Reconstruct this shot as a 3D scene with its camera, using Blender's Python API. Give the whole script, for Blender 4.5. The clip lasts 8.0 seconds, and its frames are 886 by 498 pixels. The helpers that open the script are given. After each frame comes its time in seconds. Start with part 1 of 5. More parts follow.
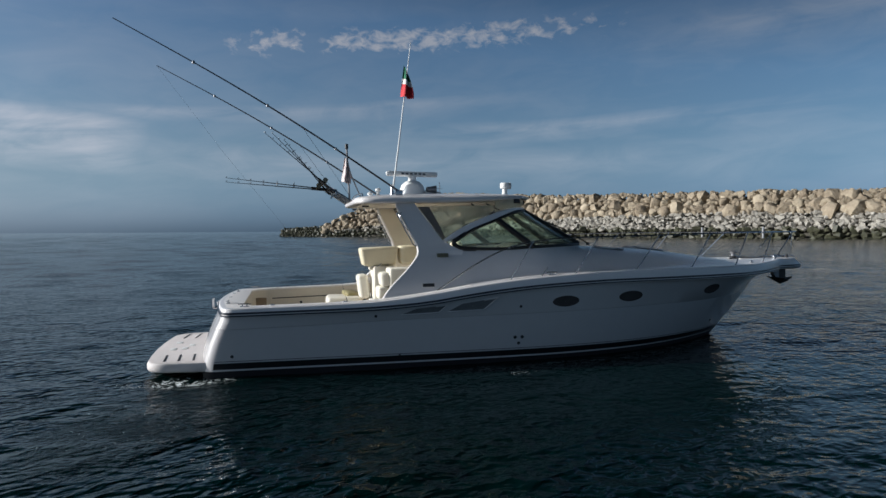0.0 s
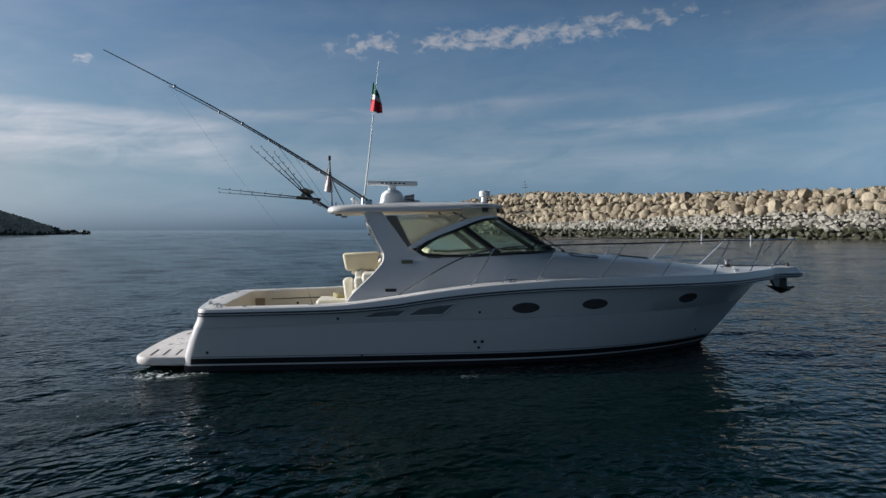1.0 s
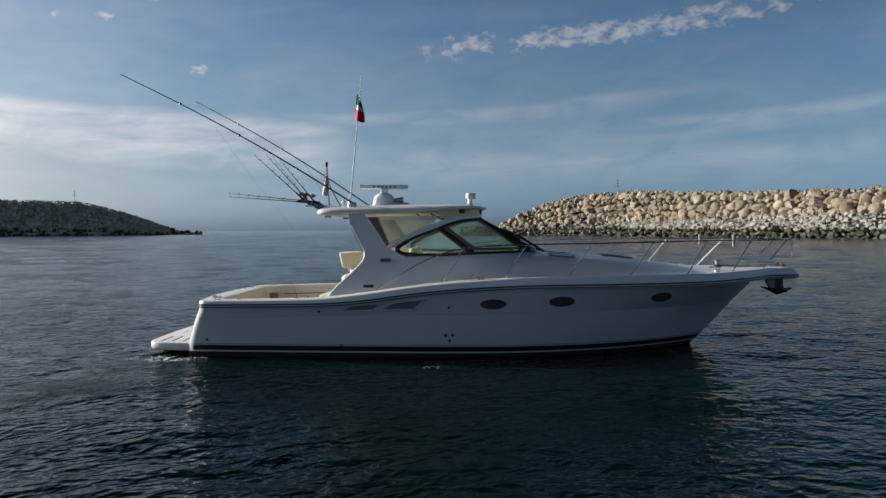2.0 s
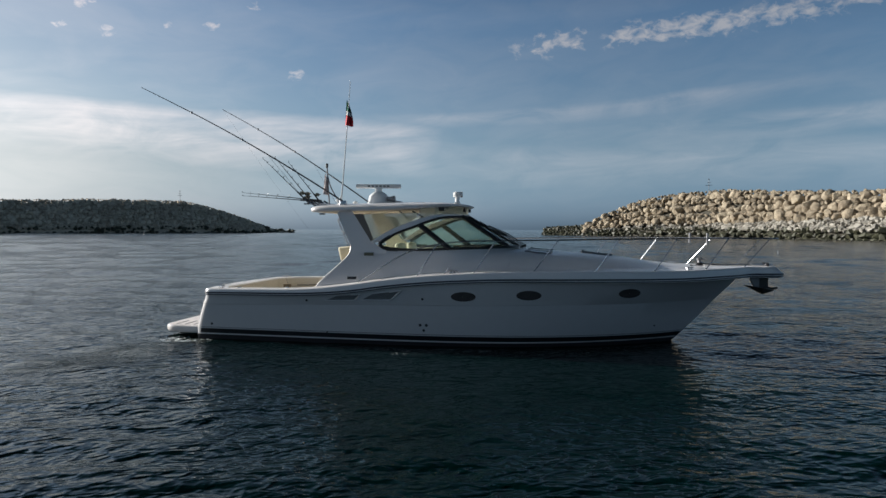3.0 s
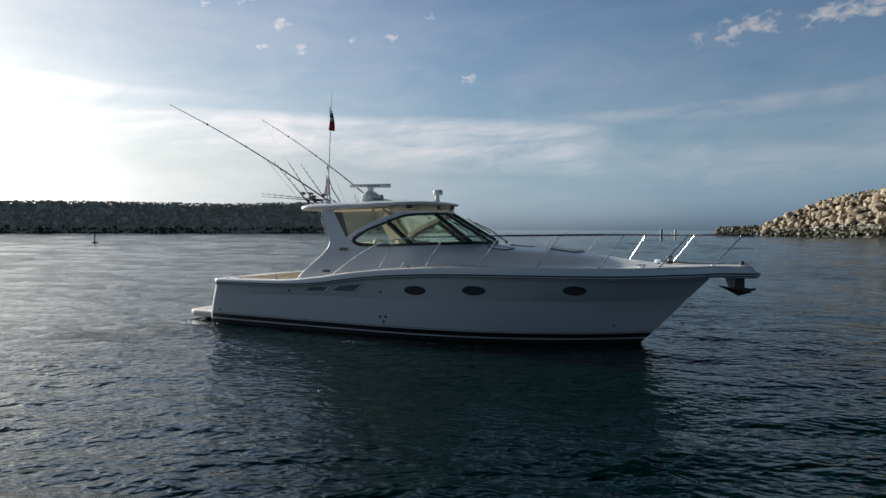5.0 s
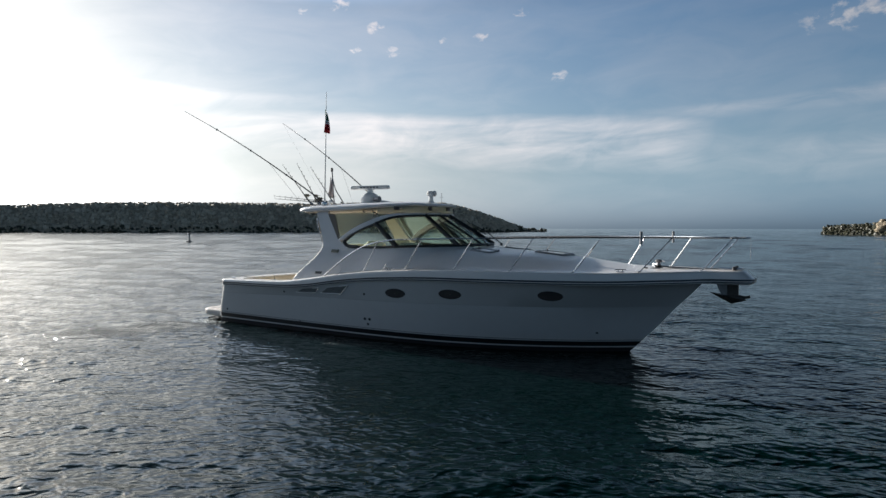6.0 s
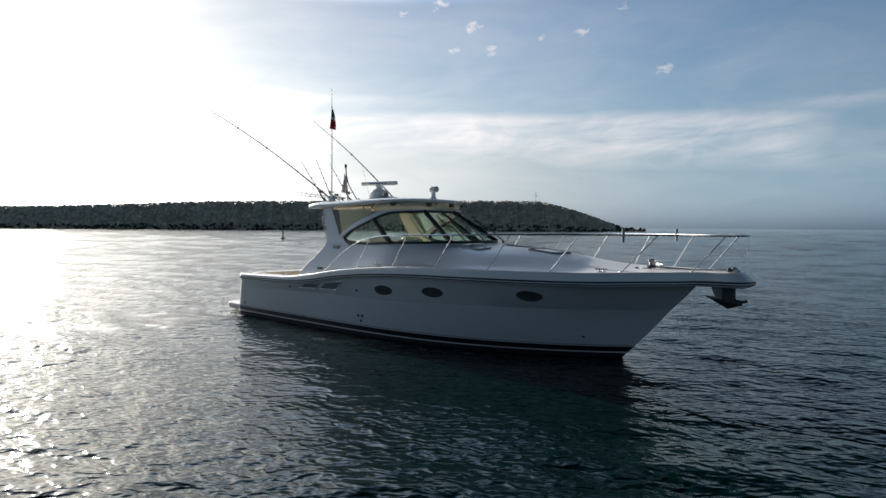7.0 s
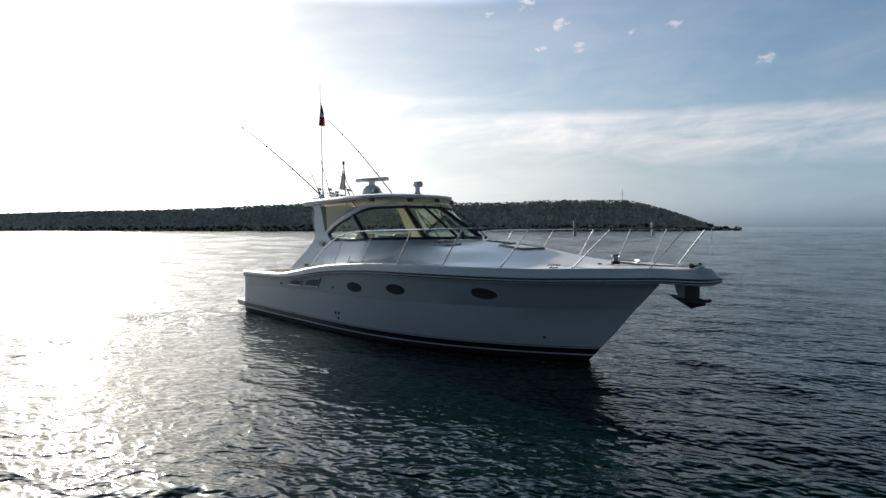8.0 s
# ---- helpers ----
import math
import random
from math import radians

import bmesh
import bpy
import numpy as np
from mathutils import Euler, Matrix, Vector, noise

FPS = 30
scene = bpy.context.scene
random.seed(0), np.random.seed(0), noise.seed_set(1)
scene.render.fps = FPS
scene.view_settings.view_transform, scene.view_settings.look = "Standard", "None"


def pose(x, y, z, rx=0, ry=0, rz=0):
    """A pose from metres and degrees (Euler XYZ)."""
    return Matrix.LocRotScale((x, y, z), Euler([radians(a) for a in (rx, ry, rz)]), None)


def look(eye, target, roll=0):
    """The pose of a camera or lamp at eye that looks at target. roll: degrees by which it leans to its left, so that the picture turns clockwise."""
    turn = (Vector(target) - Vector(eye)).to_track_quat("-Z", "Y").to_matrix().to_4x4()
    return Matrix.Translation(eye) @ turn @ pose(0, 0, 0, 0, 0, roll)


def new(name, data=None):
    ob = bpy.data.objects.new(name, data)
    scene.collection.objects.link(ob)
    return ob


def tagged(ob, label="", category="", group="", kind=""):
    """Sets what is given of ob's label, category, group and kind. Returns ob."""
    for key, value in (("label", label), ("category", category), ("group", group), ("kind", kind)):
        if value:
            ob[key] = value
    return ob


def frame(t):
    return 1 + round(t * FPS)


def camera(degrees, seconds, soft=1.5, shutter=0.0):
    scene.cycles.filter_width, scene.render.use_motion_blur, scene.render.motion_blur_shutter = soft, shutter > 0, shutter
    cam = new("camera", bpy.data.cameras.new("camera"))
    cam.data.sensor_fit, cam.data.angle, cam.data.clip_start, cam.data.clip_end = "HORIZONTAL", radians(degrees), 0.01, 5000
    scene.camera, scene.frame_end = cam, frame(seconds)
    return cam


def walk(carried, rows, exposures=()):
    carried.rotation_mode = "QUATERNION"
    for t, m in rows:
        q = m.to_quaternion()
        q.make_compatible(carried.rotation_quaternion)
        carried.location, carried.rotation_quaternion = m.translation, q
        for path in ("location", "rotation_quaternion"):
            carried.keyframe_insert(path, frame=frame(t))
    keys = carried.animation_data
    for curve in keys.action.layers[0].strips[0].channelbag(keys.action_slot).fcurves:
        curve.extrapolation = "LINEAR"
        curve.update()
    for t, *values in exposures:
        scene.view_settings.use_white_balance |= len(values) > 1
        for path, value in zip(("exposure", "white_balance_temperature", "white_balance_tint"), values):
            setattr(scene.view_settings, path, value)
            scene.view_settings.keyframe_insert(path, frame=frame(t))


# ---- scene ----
# ================= camera and its path =================
# World: x towards the bow, y to port, z up, water at z = 0, origin under the transom.
cam = camera(68.9, 8.0, soft=1.5)
ROWS = [
    (0.0, 1.035, -12.422, 2.300, -13.35, -1.65, 0.37),
    (0.5, 2.103, -12.890, 2.378, -9.47, -1.69, 0.30),
    (1.0, 3.185, -13.283, 2.460, -5.31, -1.75, 0.17),
    (1.5, 4.306, -13.693, 2.474, -0.93, -1.72, 0.28),
    (3.0, 7.748, -14.642, 2.392, 10.87, -1.73, -0.13),
    (3.5, 8.902, -14.673, 2.363, 14.97, -1.74, -0.18),
    (4.0, 10.015, -14.533, 2.311, 18.53, -1.72, -0.10),
    (4.5, 11.085, -14.235, 2.288, 22.13, -1.69, -0.10),
    (6.0, 13.900, -12.413, 2.382, 33.75, -1.82, -0.03),
    (6.5, 14.709, -11.646, 2.344, 38.07, -1.87, -0.01),
    (7.0, 15.394, -10.783, 2.335, 42.32, -1.95, -0.34),
    (7.5, 16.047, -9.836, 2.314, 46.15, -1.97, -0.29),
    (8.0, 16.683, -8.845, 2.238, 49.97, -1.93, 0.05),
]
walk(cam, [(t, pose(x, y, z, 90 + pitch, roll, yaw)) for t, x, y, z, yaw, pitch, roll in ROWS],
     exposures=[(0.0, 0.13, 5800, 8), (1.5, 0.28, 5950, 8), (3.5, 0.38, 6150, 8), (8.0, 0.55, 6200, 8)])

# ================= world and sun =================
SUN_AZ, SUN_EL = radians(-80.5), radians(17.0)      # azimuth from +y towards +x


def node(tree, kind, **values):
    n = tree.nodes.new(kind)
    for key, value in values.items():
        if key in n.inputs:
            n.inputs[key].default_value = value
    return n


def link(tree, a, b):
    tree.links.new(a, b)


def maths(tree, op, a, b=None, clamp=False):
    n = tree.nodes.new("ShaderNodeMath")
    n.operation, n.use_clamp = op, clamp
    for i, v in enumerate((a, b)):
        if v is None:
            continue
        if isinstance(v, (int, float)):
            n.inputs[i].default_value = v
        else:
            link(tree, v, n.inputs[i])
    return n.outputs[0]


def ramp(tree, fac, stops):
    n = tree.nodes.new("ShaderNodeValToRGB")
    el = n.color_ramp.elements
    while len(el) < len(stops):
        el.new(0.5)
    for e, (p, c) in zip(el, stops):
        e.position, e.color = p, (c, c, c, 1) if isinstance(c, (int, float)) else (*c, 1)
    link(tree, fac, n.inputs[0])
    return n.outputs[0]


def build_world():
    w = bpy.data.worlds.new("sky")
    scene.world = w
    w.use_nodes = True
    t = w.node_tree
    t.nodes.clear()
    sky = t.nodes.new("ShaderNodeTexSky")
    sky.sky_type, sky.sun_disc = "NISHITA", False
    sky.sun_elevation, sky.sun_rotation = SUN_EL, SUN_AZ
    sky.air_density, sky.dust_density, sky.ozone_density = 1.0, 1.2, 2.0
    geo = t.nodes.new("ShaderNodeTexCoord")
    sep = t.nodes.new("ShaderNodeSeparateXYZ")
    link(t, geo.outputs["Generated"], sep.inputs[0])
    az = maths(t, "ARCTAN2", sep.outputs[0], sep.outputs[1])
    el = maths(t, "ARCSINE", sep.outputs[2])
    # fine streaks drawn out along the horizon, and softer, broader drifts
    def drawn(kx, ky, shear, **values):
        v = t.nodes.new("ShaderNodeCombineXYZ")
        link(t, maths(t, "MULTIPLY", az, kx), v.inputs[0])
        link(t, maths(t, "MULTIPLY", maths(t, "SUBTRACT", el, maths(t, "MULTIPLY", az, shear)), ky), v.inputs[1])
        n = node(t, "ShaderNodeTexNoise", Scale=1.0, **values)
        link(t, v.outputs[0], n.inputs["Vector"])
        return n.outputs[0]

    streak = drawn(3.2, 30.0, 0.06, Detail=7.0, Roughness=0.6, Distortion=0.5)
    drift = drawn(1.7, 8.0, 0.05, Detail=4.0, Roughness=0.55, Distortion=0.6)
    curl = drawn(44.0, 74.0, 0.0, Detail=6.0, Roughness=0.6, Distortion=0.4)
    tuft = drawn(75.0, 120.0, 0.0, Detail=4.0, Roughness=0.6, Distortion=0.6)
    wisp = drawn(9.0, 26.0, 0.05, Detail=6.0, Roughness=0.6, Distortion=0.8)
    wavy = maths(t, "ADD", el, maths(t, "MULTIPLY", maths(t, "SUBTRACT", drift, 0.5), 0.05))

    def bank(a0, a1, low0, low1, high0, high1, soft, ends):
        """A sheet of high cloud from azimuth a0 to a1, between its lower and upper edges; soft: how its edges fade, up and along."""
        u = maths(t, "DIVIDE", maths(t, "SUBTRACT", az, a0), a1 - a0)
        low = maths(t, "ADD", maths(t, "MULTIPLY", u, low1 - low0), low0)
        high = maths(t, "ADD", maths(t, "MULTIPLY", u, high1 - high0), high0)
        over = maths(t, "MULTIPLY", maths(t, "SUBTRACT", wavy, low), 1 / soft, clamp=True)
        under = maths(t, "MULTIPLY", maths(t, "SUBTRACT", high, wavy), 2.2 / soft, clamp=True)
        begin = maths(t, "MULTIPLY", maths(t, "SUBTRACT", az, a0), 1 / ends[0], clamp=True)
        finish = maths(t, "MULTIPLY", maths(t, "SUBTRACT", a1, az), 1 / ends[1], clamp=True)
        return maths(t, "MULTIPLY", maths(t, "MULTIPLY", over, under), maths(t, "MULTIPLY", begin, finish))

    sheet = None
    for amount, shape in ((0.95, (-1.05, -0.19, 0.118, 0.068, 0.178, 0.166, 0.035, (0.35, 0.07))),
                          (0.55, (-1.25, -0.62, 0.165, 0.170, 0.215, 0.190, 0.030, (0.30, 0.25))),
                          (0.85, (-0.34, 0.40, 0.148, 0.180, 0.172, 0.212, 0.022, (0.15, 0.30))),
                          (0.8, (0.05, 0.90, 0.115, 0.150, 0.158, 0.180, 0.030, (0.30, 0.30))),
                          (0.50, (0.42, 1.20, 0.215, 0.235, 0.300, 0.330, 0.050, (0.25, 0.30))),
                          (0.45, (-0.30, 0.75, 0.060, 0.050, 0.130, 0.125, 0.050, (0.30, 0.40)))):
        one = maths(t, "MULTIPLY", bank(*shape), amount)
        sheet = one if sheet is None else maths(t, "MAXIMUM", sheet, one)
    grain = ramp(t, maths(t, "ADD", maths(t, "MULTIPLY", streak, 0.6), maths(t, "MULTIPLY", wisp, 0.4)), [(0.36, 0.1), (0.60, 1.0)])
    veil = maths(t, "MULTIPLY", ramp(t, maths(t, "ADD", maths(t, "MULTIPLY", drift, 0.65), maths(t, "MULTIPLY", wisp, 0.35)), [(0.42, 0.0), (0.62, 1.0)]),
                 ramp(t, el, [(0.0, 0.2), (0.1, 1.0), (0.30, 0.8), (0.6, 0.3)]))
    sheet = maths(t, "ADD", maths(t, "MULTIPLY", sheet, grain), maths(t, "MULTIPLY", veil, 0.28), clamp=True)
    # a slanting line of broken puffs, with a gap near its start, and a few lone ones
    off = maths(t, "ABSOLUTE", maths(t, "SUBTRACT", maths(t, "SUBTRACT", el, maths(t, "MULTIPLY", az, 0.052)), 0.2745))
    span = ramp(t, maths(t, "ADD", az, 0.2), [(0.10, 0.0), (0.16, 0.75), (0.21, 0.75), (0.24, 0.0), (0.28, 0.9), (0.34, 1.0), (0.52, 0.9), (0.60, 0.6), (0.74, 0.0)])
    line = maths(t, "MULTIPLY", ramp(t, off, [(0.0, 1.0), (0.009, 0.8), (0.022, 0.0)]), span)
    puffs = ramp(t, maths(t, "ADD", curl, maths(t, "MULTIPLY", line, 0.24)), [(0.60, 0.0), (0.82, 1.0)])
    puffs = maths(t, "MULTIPLY", puffs, ramp(t, line, [(0.0, 0.0), (0.25, 1.0)]))
    for pa, pe, size in ((-0.412, 0.2275, 0.017), (-0.692, 0.2965, 0.016), (-0.722, 0.2655, 0.011), (-0.667, 0.2635, 0.014), (-0.746, 0.3255, 0.018),
                         (-0.532, 0.2855, 0.014), (-0.590, 0.2805, 0.009), (-0.47, 0.318, 0.014), (-0.80, 0.315, 0.010)):
        da = maths(t, "DIVIDE", maths(t, "SUBTRACT", az, pa), size * 1.0)
        de = maths(t, "DIVIDE", maths(t, "SUBTRACT", maths(t, "SUBTRACT", el, maths(t, "MULTIPLY", az, 0.12)), pe - 0.12 * pa), size * 0.62)
        r2 = maths(t, "ADD", maths(t, "MULTIPLY", da, da), maths(t, "MULTIPLY", de, de))
        ball = maths(t, "SUBTRACT", 1.0, r2, clamp=True)
        lone = ramp(t, maths(t, "ADD", tuft, maths(t, "MULTIPLY", ball, 0.20)), [(0.58, 0.0), (0.84, 0.7)])
        puffs = maths(t, "MAXIMUM", puffs, maths(t, "MULTIPLY", lone, maths(t, "MULTIPLY", ball, 2.5, clamp=True)))
    cover = maths(t, "ADD", maths(t, "MULTIPLY", sheet, 0.50), maths(t, "MULTIPLY", puffs, 0.72), clamp=True)
    # sea haze: greyer, cooler light low over the horizon
    lum = t.nodes.new("ShaderNodeRGBToBW")
    link(t, sky.outputs[0], lum.inputs[0])
    cool = t.nodes.new("ShaderNodeMixRGB")
    cool.blend_type = "MULTIPLY"
    cool.inputs[0].default_value = 1.0
    link(t, lum.outputs[0], cool.inputs[1])
    dot = t.nodes.new("ShaderNodeVectorMath")
    dot.operation = "DOT_PRODUCT"
    link(t, geo.outputs["Generated"], dot.inputs[0])
    dot.inputs[1].default_value = (math.sin(SUN_AZ) * math.cos(SUN_EL), math.cos(SUN_AZ) * math.cos(SUN_EL), math.sin(SUN_EL))
    link(t, ramp(t, maths(t, "ADD", maths(t, "MULTIPLY", dot.outputs["Value"], 0.5), 0.5), [(0.2, (0.70, 1.0, 1.35)), (0.6, (0.73, 1.0, 1.28)), (0.76, (0.80, 1.0, 1.19)), (0.86, (0.89, 1.0, 1.11)), (0.97, (0.95, 1.0, 1.05))]),
         cool.inputs[2])
    haze = t.nodes.new("ShaderNodeMixRGB")
    link(t, ramp(t, el, [(0.0, 0.9), (0.06, 0.7), (0.15, 0.3), (0.35, 0.0)]), haze.inputs[0])
    link(t, sky.outputs[0], haze.inputs[1])
    link(t, cool.outputs[0], haze.inputs[2])
    # clouds take the sky's own light, whiter and brighter
    grey = t.nodes.new("ShaderNodeRGBToBW")
    link(t, haze.outputs[0], grey.inputs[0])
    white = t.nodes.new("ShaderNodeMixRGB")
    white.blend_type = "MULTIPLY"
    white.inputs[0].default_value = 1.0
    link(t, maths(t, "ADD", maths(t, "MULTIPLY", grey.outputs[0], 2.1), 0.9), white.inputs[1])
    white.inputs[2].default_value = (1.15, 0.99, 0.92, 1)
    mix = t.nodes.new("ShaderNodeMixRGB")
    link(t, cover, mix.inputs[0])
    link(t, haze.outputs[0], mix.inputs[1])
    link(t, white.outputs[0], mix.inputs[2])
    # bluer away from the sun and deeper overhead
    side = t.nodes.new("ShaderNodeMixRGB")
    side.blend_type = "MULTIPLY"
    side.inputs[0].default_value = 1.0
    link(t, mix.outputs[0], side.inputs[1])
    link(t, ramp(t, maths(t, "ADD", maths(t, "MULTIPLY", dot.outputs["Value"], 0.5), 0.5), [(0.3, (0.88, 1.0, 1.10)), (0.6, (0.91, 1.0, 1.08)), (0.76, (1.0, 1.06, 1.12)), (0.88, (1.16, 1.14, 1.13)), (0.95, (1.07, 1.06, 1.05)), (0.98, (0.92, 0.93, 0.93)), (1.0, (1.1, 1.1, 1.1))]),
         side.inputs[2])
    deep = t.nodes.new("ShaderNodeMixRGB")
    deep.blend_type = "MULTIPLY"
    deep.inputs[0].default_value = 1.0
    link(t, side.outputs[0], deep.inputs[1])
    turned = maths(t, "SUBTRACT", 0.5, maths(t, "MULTIPLY", dot.outputs["Value"], 0.5))
    reach = maths(t, "MULTIPLY", el, maths(t, "ADD", maths(t, "MULTIPLY", turned, 2.2), 0.30))
    link(t, ramp(t, maths(t, "MULTIPLY", reach, 0.5), [(0.20, 1.0), (0.29, 0.70), (0.45, 0.34), (0.7, 0.24)]), deep.inputs[2])
    # the sky deepens high overhead; an added glow above the view brightens sunward water
    up = ramp(t, maths(t, "MULTIPLY", el, 0.8), [(0.25, 0.0), (0.52, 1.0)])
    added_glow = maths(t, "MULTIPLY", ramp(t, turned, [(0.02, 1.0), (0.06, 0.85), (0.10, 0.35), (0.16, 0.0)]), ramp(t, maths(t, "MULTIPLY", el, 0.8), [(0.26, 0.0), (0.36, 1.0), (0.55, 1.0), (0.85, 0.0)]))
    crown = maths(t, "MULTIPLY", maths(t, "ADD", 1.0, maths(t, "MULTIPLY", added_glow, 7.0)), maths(t, "SUBTRACT", 1.0, maths(t, "MULTIPLY", up, 0.86)))
    # added darkening of the unseen upper sky away from the sun, for darker water
    away = maths(t, "MULTIPLY", ramp(t, turned, [(0.12, 0.0), (0.25, 1.0)]), ramp(t, maths(t, "MULTIPLY", el, 0.8), [(0.30, 0.0), (0.48, 1.0)]))
    crown = maths(t, "MULTIPLY", crown, maths(t, "SUBTRACT", 1.0, maths(t, "MULTIPLY", away, 0.55)))
    tone = t.nodes.new("ShaderNodeMixRGB")
    tone.blend_type = "MULTIPLY"
    tone.inputs[0].default_value = 1.0
    link(t, deep.outputs[0], tone.inputs[1])
    link(t, ramp(t, maths(t, "MULTIPLY", el, 0.8), [(0.30, (1.0, 1.0, 1.0)), (0.50, (0.82, 1.0, 1.02))]), tone.inputs[2])
    low = maths(t, "MULTIPLY", ramp(t, turned, [(0.03, 0.0), (0.08, 1.0), (0.18, 1.0), (0.30, 0.0)]), ramp(t, el, [(0.0, 1.0), (0.10, 0.9), (0.18, 0.0)]))
    crown = maths(t, "MULTIPLY", crown, maths(t, "SUBTRACT", 1.0, maths(t, "MULTIPLY", low, 0.16)))
    dome = t.nodes.new("ShaderNodeMixRGB")
    dome.blend_type = "MULTIPLY"
    dome.inputs[0].default_value = 1.0
    link(t, tone.outputs[0], dome.inputs[1])
    link(t, crown, dome.inputs[2])
    bg = node(t, "ShaderNodeBackground", Strength=0.0645)
    link(t, dome.outputs[0], bg.inputs[0])
    out = t.nodes.new("ShaderNodeOutputWorld")
    link(t, bg.outputs[0], out.inputs[0])


build_world()
sun_data = bpy.data.lights.new("sun", "SUN")
sun_data.energy, sun_data.angle, sun_data.color = 5.0, radians(0.6), (1.0, 0.92, 0.82)
sun = new("sun", sun_data)
toward = Vector((math.sin(SUN_AZ) * math.cos(SUN_EL), math.cos(SUN_AZ) * math.cos(SUN_EL), math.sin(SUN_EL)))
sun.matrix_world = look(toward * 300, (0, 0, 0))


# ================= materials =================
def mat(name, color, rough=0.5, metal=0.0, vary=0.06, scale=3.0, fine=40.0, bump=0.0, bump_scale=60.0, coat=0.0,
        random_amount=0.0, tint=None, relief=0.05, coat_rough=0.22):
    """A painted, moulded or natural surface: colour with variation at two scales, uneven gloss and fine relief."""
    m = bpy.data.materials.new(name)
    m.use_nodes = True
    t = m.node_tree
    b = t.nodes["Principled BSDF"]
    b.inputs["Metallic"].default_value = metal
    b.inputs["Coat Weight"].default_value = coat
    b.inputs["Coat Roughness"].default_value = coat_rough
    co = t.nodes.new("ShaderNodeTexCoord")
    n1 = node(t, "ShaderNodeTexNoise", Scale=scale, Detail=5.0, Roughness=0.6)
    n2 = node(t, "ShaderNodeTexNoise", Scale=fine, Detail=3.0)
    for n in (n1, n2):
        link(t, co.outputs["Object"], n.inputs["Vector"])
    both = maths(t, "ADD", maths(t, "MULTIPLY", n1.outputs[0], 0.65), maths(t, "MULTIPLY", n2.outputs[0], 0.35))
    fac = ramp(t, both, [(0.3, 0.0), (0.7, 1.0)])
    if random_amount:
        info = t.nodes.new("ShaderNodeObjectInfo")
        piece = t.nodes.new("ShaderNodeNewGeometry")
        chance = maths(t, "FRACT", maths(t, "ADD", info.outputs["Random"], piece.outputs["Random Per Island"]))
        fac = maths(t, "ADD", maths(t, "MULTIPLY", fac, 1.0 - random_amount), maths(t, "MULTIPLY", chance, random_amount))
    mix = t.nodes.new("ShaderNodeMixRGB")
    link(t, fac, mix.inputs[0])
    dark = tuple(c * (1 - vary) for c in color)
    light = tint or tuple(min(1.0, c * (1 + vary)) for c in color)
    mix.inputs[1].default_value, mix.inputs[2].default_value = (*dark, 1), (*light, 1)
    link(t, mix.outputs[0], b.inputs["Base Color"])
    link(t, maths(t, "ADD", maths(t, "MULTIPLY", n1.outputs[0], 0.12), rough - 0.06, clamp=True), b.inputs["Roughness"])
    if bump:
        n3 = node(t, "ShaderNodeTexNoise", Scale=bump_scale, Detail=6.0, Roughness=0.65)
        link(t, co.outputs["Object"], n3.inputs["Vector"])
        bp = node(t, "ShaderNodeBump", Strength=bump, Distance=relief)
        link(t, n3.outputs[0], bp.inputs["Height"])
        link(t, bp.outputs[0], b.inputs["Normal"])
    return m


def glass_mat(name, tint, gloss=1.0, rough=0.02, cloudy=0.0, film=0.0):
    m = bpy.data.materials.new(name)
    m.use_nodes = True
    t = m.node_tree
    t.nodes.clear()
    tr = node(t, "ShaderNodeBsdfTransparent", Color=(*tint, 1))
    gl = node(t, "ShaderNodeBsdfGlossy", Roughness=rough)
    lw = node(t, "ShaderNodeLayerWeight", Blend=0.5)
    edge = maths(t, "POWER", lw.outputs["Facing"], 5.0)
    fr = maths(t, "ADD", maths(t, "MULTIPLY", edge, 0.6), 0.03)
    mix = t.nodes.new("ShaderNodeMixShader")
    link(t, maths(t, "MULTIPLY", fr, gloss, clamp=True), mix.inputs[0])
    link(t, tr.outputs[0], mix.inputs[1])
    link(t, gl.outputs[0], mix.inputs[2])
    last = mix.outputs[0]
    if film:                                  # added translucent haze, brightens panes that the low sun lights from behind
        pane_haze = node(t, "ShaderNodeBsdfTranslucent", Color=(0.70, 0.82, 0.74, 1))
        over = node(t, "ShaderNodeMixShader", Fac=film)
        link(t, last, over.inputs[1])
        link(t, pane_haze.outputs[0], over.inputs[2])
        last = over.outputs[0]
    if cloudy:
        milk = node(t, "ShaderNodeBsdfDiffuse", Color=(0.62, 0.58, 0.52, 1))
        haze = node(t, "ShaderNodeMixShader", Fac=cloudy)
        link(t, last, haze.inputs[1])
        link(t, milk.outputs[0], haze.inputs[2])
        last = haze.outputs[0]
    out = t.nodes.new("ShaderNodeOutputMaterial")
    link(t, last, out.inputs[0])
    return m


CREST = radians(20.0)          # the ripples' crests run this way over the water


